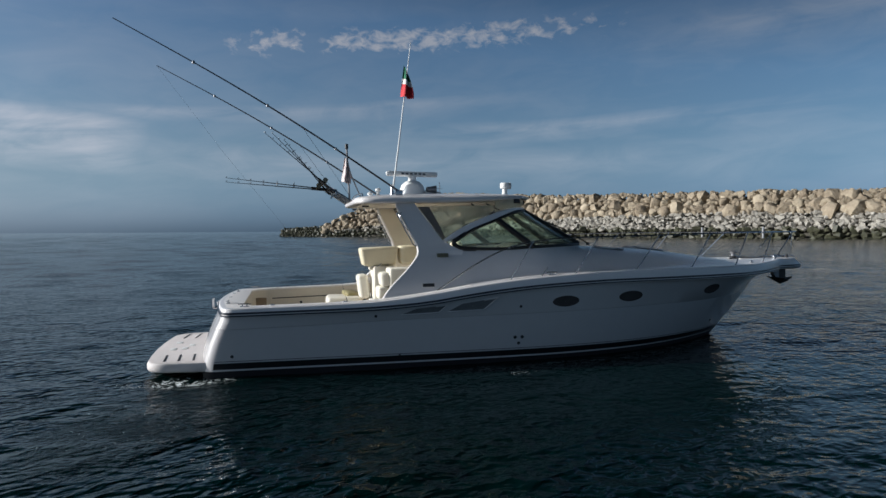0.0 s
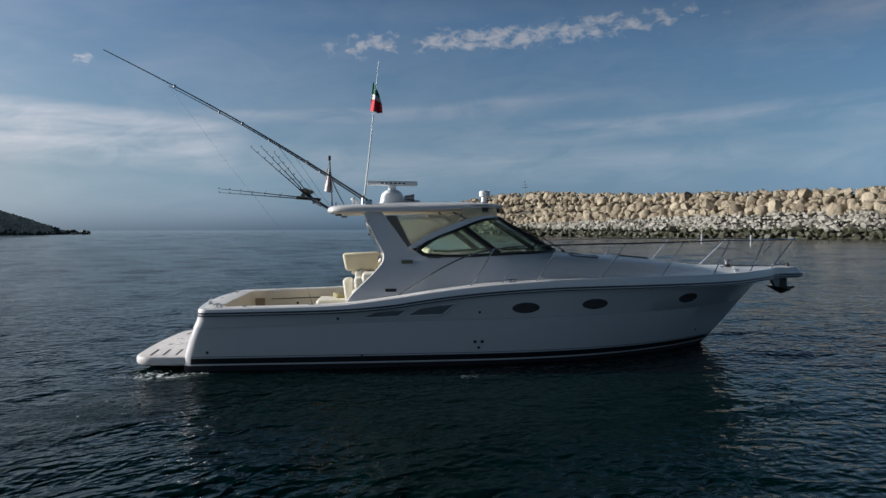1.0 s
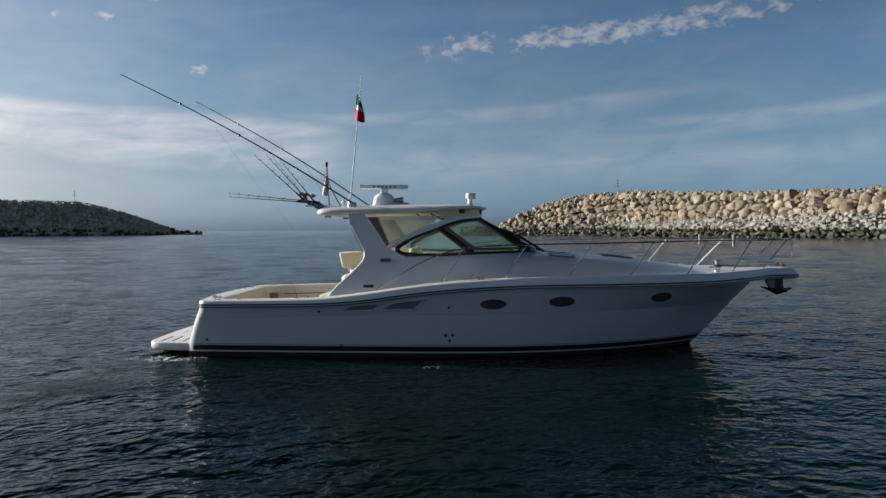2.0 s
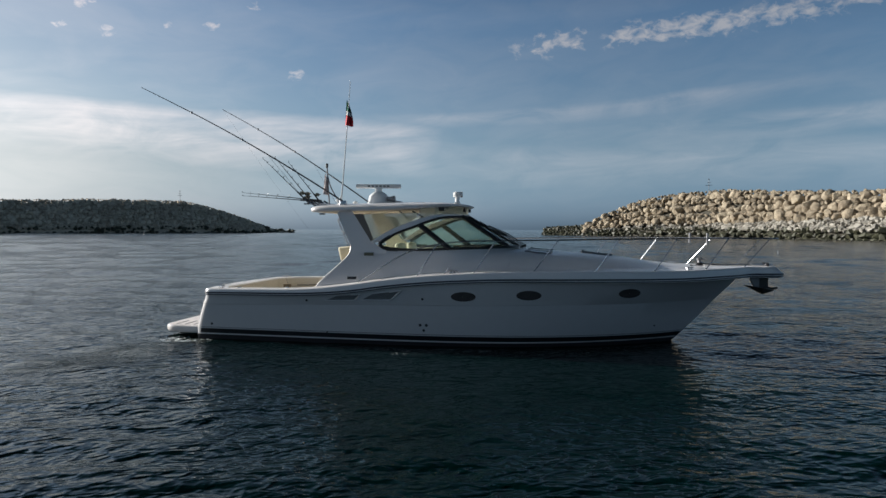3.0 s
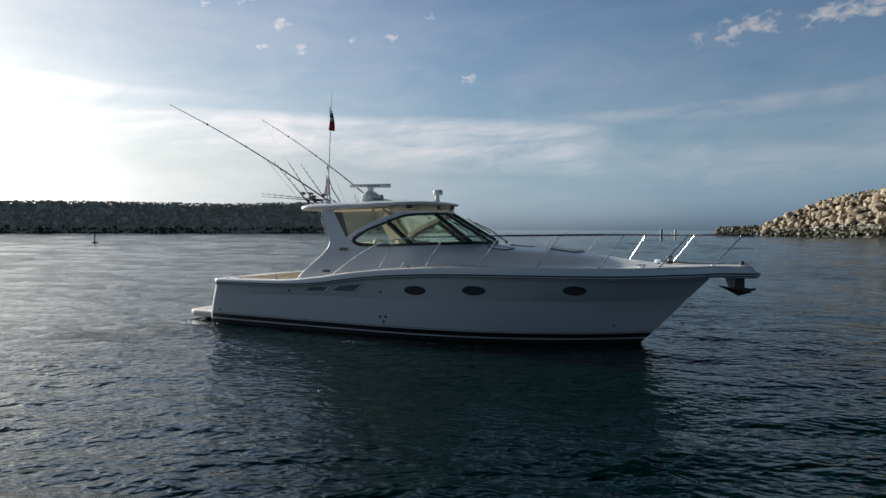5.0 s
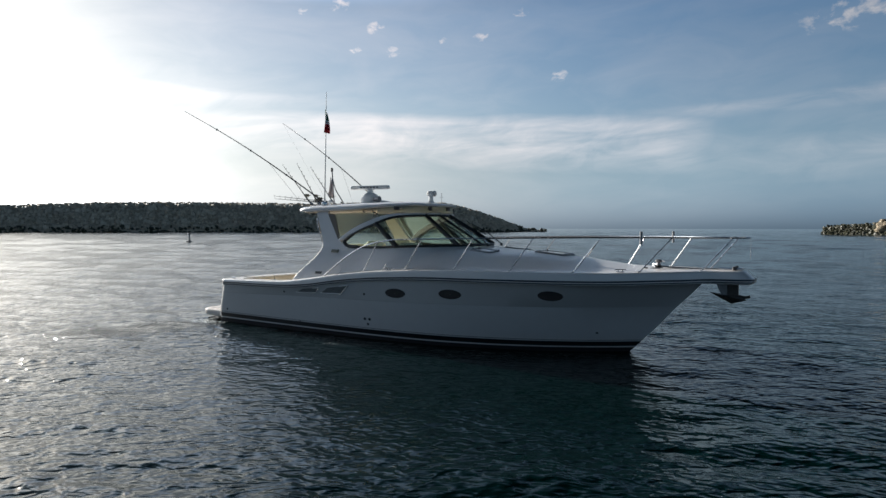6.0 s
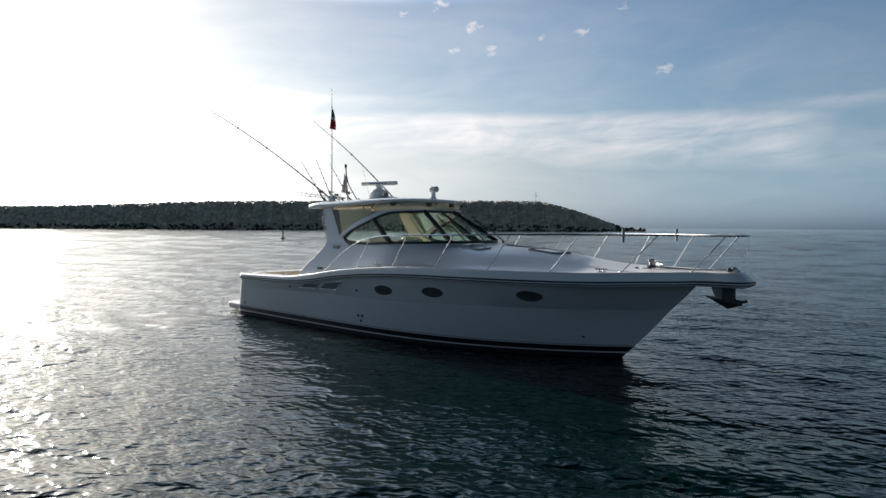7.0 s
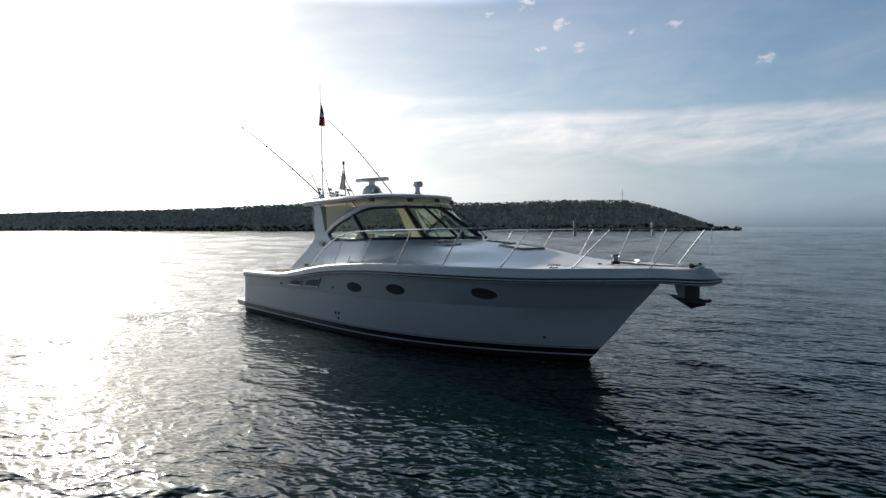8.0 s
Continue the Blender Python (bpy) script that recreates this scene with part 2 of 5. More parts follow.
def water_mat():
    """Dark sea water: crossing ripples at seven sizes as relief, calmer beside the hull, churned behind the transom, foam at the quarter."""
    m = bpy.data.materials.new("sea_water")
    m.use_nodes = True
    t = m.node_tree
    b = t.nodes["Principled BSDF"]
    b.inputs["IOR"].default_value = 1.33
    b.inputs["Specular IOR Level"].default_value = 0.24
    co = t.nodes.new("ShaderNodeTexCoord")
    at = t.nodes.new("ShaderNodeSeparateXYZ")
    link(t, co.outputs["Object"], at.inputs[0])

    def ripples(turn, length, stretch, detail, ridged):
        mp = t.nodes.new("ShaderNodeMapping")
        mp.vector_type = "TEXTURE"
        mp.inputs["Rotation"].default_value = (0, 0, turn)
        mp.inputs["Scale"].default_value = (length * stretch, length, length)
        link(t, co.outputs["Object"], mp.inputs[0])
        n = node(t, "ShaderNodeTexNoise", Scale=1.0, Detail=detail, Roughness=0.5, Distortion=0.35)
        link(t, mp.outputs[0], n.inputs["Vector"])
        if not ridged:
            return n.outputs[0]
        fold = maths(t, "ABSOLUTE", maths(t, "SUBTRACT", maths(t, "MULTIPLY", n.outputs[0], 2.0), 1.0))
        return maths(t, "SUBTRACT", 1.0, maths(t, "SQRT", maths(t, "ADD", maths(t, "MULTIPLY", fold, fold), 0.006)))

    height = None
    for turn, length, stretch, detail, ridged, amp in ((0.25, 3.00, 1.5, 1.0, True, 0.050), (-0.20, 1.40, 1.5, 1.0, True, 0.042), (0.10, 0.72, 1.6, 1.0, True, 0.046),
                                                       (-0.40, 0.42, 1.6, 1.0, True, 0.046), (0.34, 0.25, 1.6, 1.0, True, 0.036), (-0.14, 0.16, 1.6, 1.0, True, 0.024),
                                                       (0.55, 0.10, 1.5, 1.0, False, 0.011)):
        h = maths(t, "MULTIPLY", ripples(CREST + turn, length, stretch, detail, ridged), amp)
        height = h if height is None else maths(t, "ADD", height, h)
    # calmer in the shelter of the hull
    ex = maths(t, "DIVIDE", maths(t, "SUBTRACT", at.outputs[0], 7.0), 5.5)
    ey = maths(t, "DIVIDE", maths(t, "ADD", at.outputs[1], 3.5), 6.0)
    far = maths(t, "SQRT", maths(t, "ADD", maths(t, "MULTIPLY", ex, ex), maths(t, "MULTIPLY", ey, ey)))
    ruffled = maths(t, "ADD", maths(t, "MULTIPLY", maths(t, "MULTIPLY", maths(t, "SUBTRACT", far, 0.40), 1.3, clamp=True), 0.55), 0.45)
    # gusts leave smoother and rougher patches
    gust = node(t, "ShaderNodeTexNoise", Scale=0.09, Detail=3.0, Roughness=0.55)
    link(t, co.outputs["Object"], gust.inputs["Vector"])
    ruffled = maths(t, "MULTIPLY", ruffled, ramp(t, gust.outputs[0], [(0.35, 0.72), (0.65, 1.15)]))
    # churned water trailing aft and to starboard of the transom
    ux, uy = maths(t, "ADD", at.outputs[0], 0.55), maths(t, "ADD", at.outputs[1], 3.7)
    wl = maths(t, "DIVIDE", maths(t, "ADD", maths(t, "MULTIPLY", ux, 0.35), maths(t, "MULTIPLY", uy, 0.937)), 2.5)
    wc = maths(t, "DIVIDE", maths(t, "SUBTRACT", maths(t, "MULTIPLY", ux, 0.937), maths(t, "MULTIPLY", uy, 0.35)), 1.15)
    wake = maths(t, "SUBTRACT", 1.0, maths(t, "ADD", maths(t, "MULTIPLY", wl, wl), maths(t, "MULTIPLY", wc, wc)), clamp=True)
    churn = node(t, "ShaderNodeTexNoise", Scale=9.0, Detail=3.0, Roughness=0.6, Distortion=1.0)
    link(t, co.outputs["Object"], churn.inputs["Vector"])
    height = maths(t, "ADD", maths(t, "MULTIPLY", height, ruffled), maths(t, "MULTIPLY", maths(t, "MULTIPLY", wake, churn.outputs[0]), 0.085))
    bp = node(t, "ShaderNodeBump", Strength=1.0, Distance=1.0)
    link(t, height, bp.inputs["Height"])
    link(t, bp.outputs[0], b.inputs["Normal"])
    # foam beside the swim platform
    dx = maths(t, "DIVIDE", maths(t, "ADD", at.outputs[0], 0.65), 1.5)
    dy = maths(t, "DIVIDE", maths(t, "ADD", at.outputs[1], 1.85), 0.5)
    r = maths(t, "SQRT", maths(t, "ADD", maths(t, "MULTIPLY", dx, dx), maths(t, "MULTIPLY", dy, dy)))
    near = ramp(t, r, [(0.3, 1.0), (1.0, 0.0)])
    nf = node(t, "ShaderNodeTexNoise", Scale=7.0, Detail=8.0, Roughness=0.70, Distortion=1.8)
    link(t, co.outputs["Object"], nf.inputs["Vector"])
    foam = ramp(t, maths(t, "ADD", nf.outputs[0], maths(t, "MULTIPLY", near, 0.16)), [(0.67, 0.0), (0.74, 1.0)])
    foam = maths(t, "MULTIPLY", foam, near, clamp=True)
    # flecks of sun glitter painted on the churn; foam where the bilge outlet drips
    nk = node(t, "ShaderNodeTexNoise", Scale=11.0, Detail=5.0, Roughness=0.65, Distortion=1.0)
    link(t, co.outputs["Object"], nk.inputs["Vector"])
    glint_fleck = ramp(t, maths(t, "ADD", nk.outputs[0], maths(t, "MULTIPLY", wake, 0.05)), [(0.71, 0.0), (0.77, 0.8)])
    foam = maths(t, "MAXIMUM", foam, maths(t, "MULTIPLY", glint_fleck, maths(t, "MULTIPLY", wake, 3.0, clamp=True)))
    qx = maths(t, "DIVIDE", maths(t, "SUBTRACT", at.outputs[0], 4.6), 0.55)
    qy = maths(t, "DIVIDE", maths(t, "ADD", at.outputs[1], 2.66), 0.16)
    drip = maths(t, "SUBTRACT", 1.0, maths(t, "ADD", maths(t, "MULTIPLY", qx, qx), maths(t, "MULTIPLY", qy, qy)), clamp=True)
    spot = ramp(t, maths(t, "ADD", nf.outputs[0], maths(t, "MULTIPLY", drip, 0.10)), [(0.62, 0.0), (0.70, 0.5)])
    foam = maths(t, "MAXIMUM", foam, maths(t, "MULTIPLY", spot, maths(t, "MULTIPLY", drip, 2.0, clamp=True)))
    mix = t.nodes.new("ShaderNodeMixRGB")
    link(t, foam, mix.inputs[0])
    mix.inputs[1].default_value, mix.inputs[2].default_value = (0.0006, 0.0077, 0.0075, 1), (0.75, 0.8, 0.8, 1)
    link(t, mix.outputs[0], b.inputs["Base Color"])
    link(t, maths(t, "ADD", maths(t, "MULTIPLY", foam, 0.5), 0.09), b.inputs["Roughness"])
    return m


# one gelcoat in two tones: hull darkened for shade, superstructure lightened for sky light
GELCOAT_SHADED = mat("white_gelcoat_shaded", (0.605, 0.585, 0.585), 0.34, vary=0.035, scale=0.8, fine=7.0, coat=1.0, coat_rough=0.09)
GELCOAT_LIT = mat("white_gelcoat_lit", (0.745, 0.715, 0.708), 0.34, vary=0.035, scale=0.8, fine=7.0, coat=0.35)
DECK_WHITE = mat("deck_white", (0.76, 0.725, 0.695), 0.42, vary=0.05, scale=1.5, fine=30.0, bump=0.03, bump_scale=160)
PLATFORM = mat("platform_nonskid", (0.64, 0.595, 0.575), 0.6, vary=0.08, scale=2.0, fine=60.0, bump=0.15, bump_scale=220)
NONSKID = mat("nonskid_deck", (0.74, 0.72, 0.66), 0.7, vary=0.06, scale=2.0, fine=120.0, bump=0.25, bump_scale=300)
CREAM = mat("cream_liner", (0.68, 0.61, 0.50), 0.45, vary=0.05, scale=1.5, fine=20.0)
VINYL = mat("cream_vinyl", (0.72, 0.64, 0.46), 0.5, vary=0.06, scale=4.0, fine=60.0, bump=0.08, bump_scale=120)
WHITE_VINYL = mat("white_vinyl", (0.72, 0.68, 0.585), 0.5, vary=0.05, scale=4.0, fine=60.0, bump=0.06, bump_scale=120)
NAVY = mat("navy_stripe", (0.012, 0.016, 0.03), 0.3, vary=0.15)
BOOT = mat("black_boot_stripe", (0.010, 0.011, 0.014), 0.3, vary=0.2, scale=1.0)
BOTTOM = mat("antifouling", (0.012, 0.012, 0.016), 0.7, vary=0.3, scale=2.0)
BLACK = mat("black_rubber", (0.012, 0.012, 0.013), 0.45, vary=0.2)
DARK = mat("dark_plastic", (0.03, 0.03, 0.032), 0.5, vary=0.2)
POLE = mat("grey_pole", (0.07, 0.072, 0.08), 0.35, vary=0.15)
CARBON = mat("dark_rod", (0.02, 0.02, 0.024), 0.3, vary=0.2)
CHROME = mat("polished_steel", (0.44, 0.45, 0.47), 0.26, metal=1.0, vary=0.04, scale=6.0)
GALV = mat("galvanised_steel", (0.22, 0.22, 0.23), 0.5, metal=0.8, vary=0.2, scale=9.0, bump=0.1)
PLASTIC = mat("white_plastic", (0.82, 0.82, 0.80), 0.35, vary=0.03)
GLASS = glass_mat("tinted_glass", (0.90, 0.97, 0.92), 0.9, film=0.10)
CLEAR_VINYL = glass_mat("clear_vinyl", (0.88, 0.86, 0.82), 0.9, 0.08, 0.12, film=0.26)
PORTGLASS = mat("dark_port_glass", (0.085, 0.075, 0.075), 0.14, vary=0.2)
FLAG_GREEN = mat("flag_green", (0.02, 0.16, 0.08), 0.8, vary=0.15, scale=12)
FLAG_WHITE = mat("flag_white", (0.78, 0.77, 0.75), 0.8, vary=0.05, scale=12)
FLAG_RED = mat("flag_red", (0.55, 0.03, 0.04), 0.8, vary=0.15, scale=12)
FLAG_PALE = mat("faded_flag", (0.72, 0.50, 0.48), 0.8, vary=0.35, scale=9, tint=(0.80, 0.76, 0.74))
BOULDER = mat("tan_boulder", (0.175, 0.13, 0.085), 0.9, vary=0.25, scale=1.6, fine=9.0, bump=0.9, bump_scale=4.5, relief=0.5,
              random_amount=0.5, tint=(0.52, 0.44, 0.32))
RUBBLE = mat("pale_rubble", (0.21, 0.19, 0.16), 0.9, vary=0.35, scale=0.35, fine=2.0, bump=0.9, bump_scale=1.3, relief=0.4, tint=(0.48, 0.45, 0.39), random_amount=0.55)
WET_ROCK = mat("wet_rock", (0.055, 0.055, 0.032), 0.55, vary=0.5, scale=0.4, fine=2.0, bump=0.5, bump_scale=2.0)
# jetty stone: distance haze is put into its lightened base colour
HAZED_ROCK = mat("hazed_boulder", (0.48, 0.40, 0.31), 0.9, vary=0.3, scale=0.6, fine=3, bump=0.8, bump_scale=2.0, relief=0.4,
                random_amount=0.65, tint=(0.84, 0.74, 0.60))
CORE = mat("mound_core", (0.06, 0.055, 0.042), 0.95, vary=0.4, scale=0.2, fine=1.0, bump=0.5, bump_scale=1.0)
ANCHOR = mat("weathered_anchor", (0.05, 0.045, 0.04), 0.6, vary=0.3, scale=9.0)
WATER = water_mat()


# ================= mesh helpers =================
def smooth(points):
    """A smooth function through (x, value) points, without overshoot."""
    xs, ys = (np.array(v, float) for v in zip(*points))
    h, d = np.diff(xs), np.diff(ys) / np.diff(xs)
    m = np.zeros(len(xs))
    m[0], m[-1] = d[0], d[-1]
    for i in range(1, len(xs) - 1):
        if d[i - 1] * d[i] > 0:
            w1, w2 = 2 * h[i] + h[i - 1], h[i] + 2 * h[i - 1]
            m[i] = (w1 + w2) / (w1 / d[i - 1] + w2 / d[i])

    def at(x):
        x = min(max(x, xs[0]), xs[-1])
        i = min(int(np.searchsorted(xs, x, side="right")) - 1, len(h) - 1)
        u = (x - xs[i]) / h[i]
        return float((1 + 2 * u) * (1 - u) ** 2 * ys[i] + u * (1 - u) ** 2 * h[i] * m[i]
                     + u * u * (3 - 2 * u) * ys[i + 1] + u * u * (u - 1) * h[i] * m[i + 1])
    return at


def fair(points):
    """A fair curve through (x, value) points, smooth in its bend as well."""
    xs, ys = (np.array(v, float) for v in zip(*points))
    n, h = len(xs), np.diff(xs)
    a, r = np.eye(n), np.zeros(n)
    for i in range(1, n - 1):
        a[i, i - 1], a[i, i], a[i, i + 1] = h[i - 1], 2 * (h[i - 1] + h[i]), h[i]
        r[i] = 6 * ((ys[i + 1] - ys[i]) / h[i] - (ys[i] - ys[i - 1]) / h[i - 1])
    m = np.linalg.solve(a, r)

    def at(x):
        x = min(max(x, xs[0]), xs[-1])
        i = min(int(np.searchsorted(xs, x, side="right")) - 1, n - 2)
        p, q = xs[i + 1] - x, x - xs[i]
        return float((m[i] * p ** 3 + m[i + 1] * q ** 3) / (6 * h[i]) + (ys[i] / h[i] - m[i] * h[i] / 6) * p + (ys[i + 1] / h[i] - m[i + 1] * h[i] / 6) * q)
    return at


def rail_curve(points, n):
    """n points on a smooth line through 3D points."""
    p = [Vector(q) for q in points]
    s = [0.0]
    for a, b in zip(p, p[1:]):
        s.append(s[-1] + (b - a).length)
    fs = [smooth([(u, q[k]) for u, q in zip(s, p)]) for k in range(3)]
    return [Vector([f(s[-1] * i / (n - 1)) for f in fs]) for i in range(n)]


def loft(rows, closed=False, bm=None, cap=False):
    """Faces between rows of points."""
    bm = bm or bmesh.new()
    vs = [[bm.verts.new(p) for p in row] for row in rows]
    n = len(rows[0])
    for a, b in zip(vs, vs[1:]):
        for j in range(n if closed else n - 1):
            k = (j + 1) % n
            bm.faces.new((a[j], a[k], b[k], b[j]))
    if cap and closed:
        for row in (vs[0], vs[-1]):
            bm.faces.new(row)
    return bm


def tube(points, radius, sides=8, bm=None, end=None):
    """A round bar along points; end: the radius at its far end."""
    pts = [Vector(p) for p in points]
    rows, last = [], None
    for i, p in enumerate(pts):
        d = (pts[min(i + 1, len(pts) - 1)] - pts[max(i - 1, 0)]).normalized()
        if last is None:
            u = d.cross(Vector((0, 0, 1)) if abs(d.z) < 0.9 else Vector((1, 0, 0))).normalized()
        else:
            u = (last - d * last.dot(d)).normalized()
        last, v = u, d.cross(u)
        r = radius if end is None else radius + (end - radius) * i / (len(pts) - 1)
        rows.append([p + (u * math.cos(a) + v * math.sin(a)) * r for a in (2 * math.pi * k / sides for k in range(sides))])
    return loft(rows, True, bm, True)


def lathe(profile, centre, sides=24, axis="z", bm=None):
    """A turned body from (radius, height) points about an upright axis (or x or y)."""
    c = Vector(centre)
    rows = []
    for r, h in profile:
        row = []
        for k in range(sides):
            a = 2 * math.pi * k / sides
            u, v = r * math.cos(a), r * math.sin(a)
            row.append(c + Vector({"z": (u, v, h), "x": (h, u, v), "y": (u, h, v)}[axis]))
        rows.append(row)
    return loft(rows, True, bm, True)


def box(size, centre, bevel=0.01, turn=(0, 0, 0), bm=None, segments=2, taper=1.0):
    """A block with rounded edges; taper: the bottom's size against the top's."""
    one = bmesh.new()
    bmesh.ops.create_cube(one, size=1.0)
    for v in one.verts:
        k = taper if v.co.z < 0 else 1.0
        v.co = Vector((v.co.x * size[0] * k, v.co.y * size[1] * k, v.co.z * size[2]))
    if bevel:
        bmesh.ops.bevel(one, geom=one.edges[:], offset=bevel, segments=segments, affect="EDGES", profile=0.5)
    bmesh.ops.transform(one, matrix=pose(*centre, *turn), verts=one.verts)
    if bm is None:
        return one
    join(bm, one)
    return bm


def join(bm, other):
    tmp = bpy.data.meshes.new("tmp")
    other.to_mesh(tmp)
    other.free()
    bm.from_mesh(tmp)
    bpy.data.meshes.remove(tmp)
    return bm


def slab(outline, depth, bm=None):
    """A plate: a flat outline of 3D points, thickened by the vector depth."""
    bm = bm or bmesh.new()
    d = Vector(depth)
    a = [bm.verts.new(p) for p in outline]
    b = [bm.verts.new(Vector(p) + d) for p in outline]
    bm.faces.new(a)
    bm.faces.new(list(reversed(b)))
    for i in range(len(a)):
        j = (i + 1) % len(a)
        bm.faces.new((a[j], a[i], b[i], b[j]))
    return bm


def thicken(bm, depth):
    bmesh.ops.recalc_face_normals(bm, faces=bm.faces)
    bmesh.ops.solidify(bm, geom=bm.faces[:], thickness=depth)
    return bm


def mirrored(bm):
    """The other side of a mesh that lies to starboard."""
    out = bm.copy()
    for v in out.verts:
        v.co.y = -v.co.y
    bmesh.ops.reverse_faces(out, faces=out.faces)
    return out


def part(name, bm, material, parent, label="", angle=40.0, weld=True):
    """Links a bmesh as one mesh object under a thing or a part."""
    if weld:
        bmesh.ops.remove_doubles(bm, verts=bm.verts, dist=0.0004)
    bmesh.ops.recalc_face_normals(bm, faces=bm.faces)
    me = bpy.data.meshes.new(name)
    for f in bm.faces:
        f.smooth = angle > 0
    if angle > 0:
        for e in bm.edges:
            if len(e.link_faces) == 2 and e.calc_face_angle(0) > radians(angle):
                e.smooth = False
    bm.to_mesh(me)
    bm.free()
    me.materials.append(material)
    ob = new(name, me)
    ob.parent = parent
    return tagged(ob, label)


def both_sides(name, bm, material, parent, label="", angle=40.0):
    other = mirrored(bm)
    return part(name, bm, material, parent, label, angle), part(name, other, material, parent, label, angle)


def thing(name, label, category, group="", at=(0, 0, 0), kind=""):
    ob = new(name)
    ob.empty_display_size = 0.3
    ob.matrix_world = Matrix.Translation(at)
    return tagged(ob, label, category, group, kind)


# ================= the sea =================
def build_sea():
    """One sheet of water out to the horizon: rings about a point off the boat's side, fine near the boat and wider outwards."""
    cx, cy = 9.5, -12.0
    radii = [0.001, 0.25, 0.5, 1.0, 1.5, 2.0, 2.5, 3.0]
    while radii[-1] < 4300:
        radii.append(radii[-1] + max(0.085, 0.0095 * radii[-1]))
    r = np.array(radii)
    seen = np.arange(-98.0, 64.0, 0.36)
    rest = np.arange(64.0, 262.0, 3.0)
    ang = np.radians(np.concatenate([seen, rest]))
    gr, ga = np.meshgrid(r, ang, indexing="ij")
    gx, gy = cx + gr * np.sin(ga), cy + gr * np.cos(ga)
    cell = np.maximum(np.gradient(r)[:, None], 0.0063 * gr)
    rng = np.random.default_rng(7)
    z = np.zeros_like(gx)
    # short wind chop from many small waves
    for k in range(110):
        length = 0.34 * (3.2 / 0.34) ** (rng.random() ** 1.25)
        turn = CREST + math.radians(90) + rng.normal(0, 0.5)
        amp = 0.0014 * length ** 0.78
        kx, ky = math.cos(turn) * 2 * math.pi / length, math.sin(turn) * 2 * math.pi / length
        fade = np.clip((length / cell - 2.6) / 3.0, 0, 1)
        ph = kx * gx + ky * gy + rng.random() * 6.283
        z += amp * fade * (np.sin(ph) + 0.22 * np.sin(2 * ph + 0.4))
    shelter = np.sqrt(((gx - 7.0) / 6.0) ** 2 + ((gy + 3.5) / 6.0) ** 2)
    z *= 0.36 + 0.64 * np.clip((shelter - 0.45) / 0.55, 0, 1)
    # longer waves of the open water outside
    for k in range(90):
        length = 2.5 * (34.0 / 2.5) ** rng.random()
        turn = CREST + math.radians(90) + rng.normal(0, 0.7)
        amp = 0.0017 * length
        kx, ky = math.cos(turn) * 2 * math.pi / length, math.sin(turn) * 2 * math.pi / length
        fade = np.clip((length / cell - 2.8) / 2.5, 0, 1) * np.clip((gr / length - 6.0) / 5.0, 0, 1)
        ph = kx * gx + ky * gy + rng.random() * 6.283
        z += amp * fade * np.sin(ph)
    nr, na = gx.shape
    verts = np.stack([gx, gy, z], -1).reshape(-1, 3)
    i = np.arange(nr * na).reshape(nr, na)
    j = np.roll(i, -1, axis=1)
    faces = np.stack([i[:-1], i[1:], j[1:], j[:-1]], -1).reshape(-1, 4)
    faces = faces[:, ::-1]
    me = bpy.data.meshes.new("water")
    me.vertices.add(len(verts))
    me.vertices.foreach_set("co", verts.ravel())
    me.loops.add(faces.size)
    me.loops.foreach_set("vertex_index", faces.ravel())
    me.polygons.add(len(faces))
    me.polygons.foreach_set("loop_start", np.arange(0, faces.size, 4))
    me.polygons.foreach_set("loop_total", np.full(len(faces), 4))
    me.polygons.foreach_set("use_smooth", np.ones(len(faces), bool))
    me.update(calc_edges=True)
    me.materials.append(WATER)
    tagged(new("water", me), "dark blue-green rippled sea water with foam by the transom", "water", kind="structure")


build_sea()

# ================= motor yacht: hull =================
yacht = thing("motor_yacht", "white sport-fishing motor yacht with hardtop afloat on the sea", "boat")
sheer_z = smooth([(-0.4, 1.0), (0, 1.0), (1, 1.012), (2.2, 1.032), (2.75, 1.058), (3.3, 1.105), (3.9, 1.19), (4.5, 1.265), (5.1, 1.32),
                  (5.7, 1.357), (6.5, 1.39), (8, 1.41), (10, 1.425), (10.8, 1.45), (12.4, 1.475)])
deck_b = smooth([(0, 1.84), (2, 1.95), (4, 2.02), (6, 2.04), (7.6, 2.0), (8.5, 1.88), (9.5, 1.63), (10.2, 1.32), (10.7, 1.02), (11.1, 0.72), (11.32, 0.50),
                 (11.42, 0.34), (11.55, 0.31), (12.1, 0.28), (12.3, 0.25)])
lip = smooth([(-0.4, 0.09), (2.2, 0.105), (3.4, 0.15), (4.7, 0.155), (5.9, 0.165), (7, 0.18), (12.3, 0.17)])
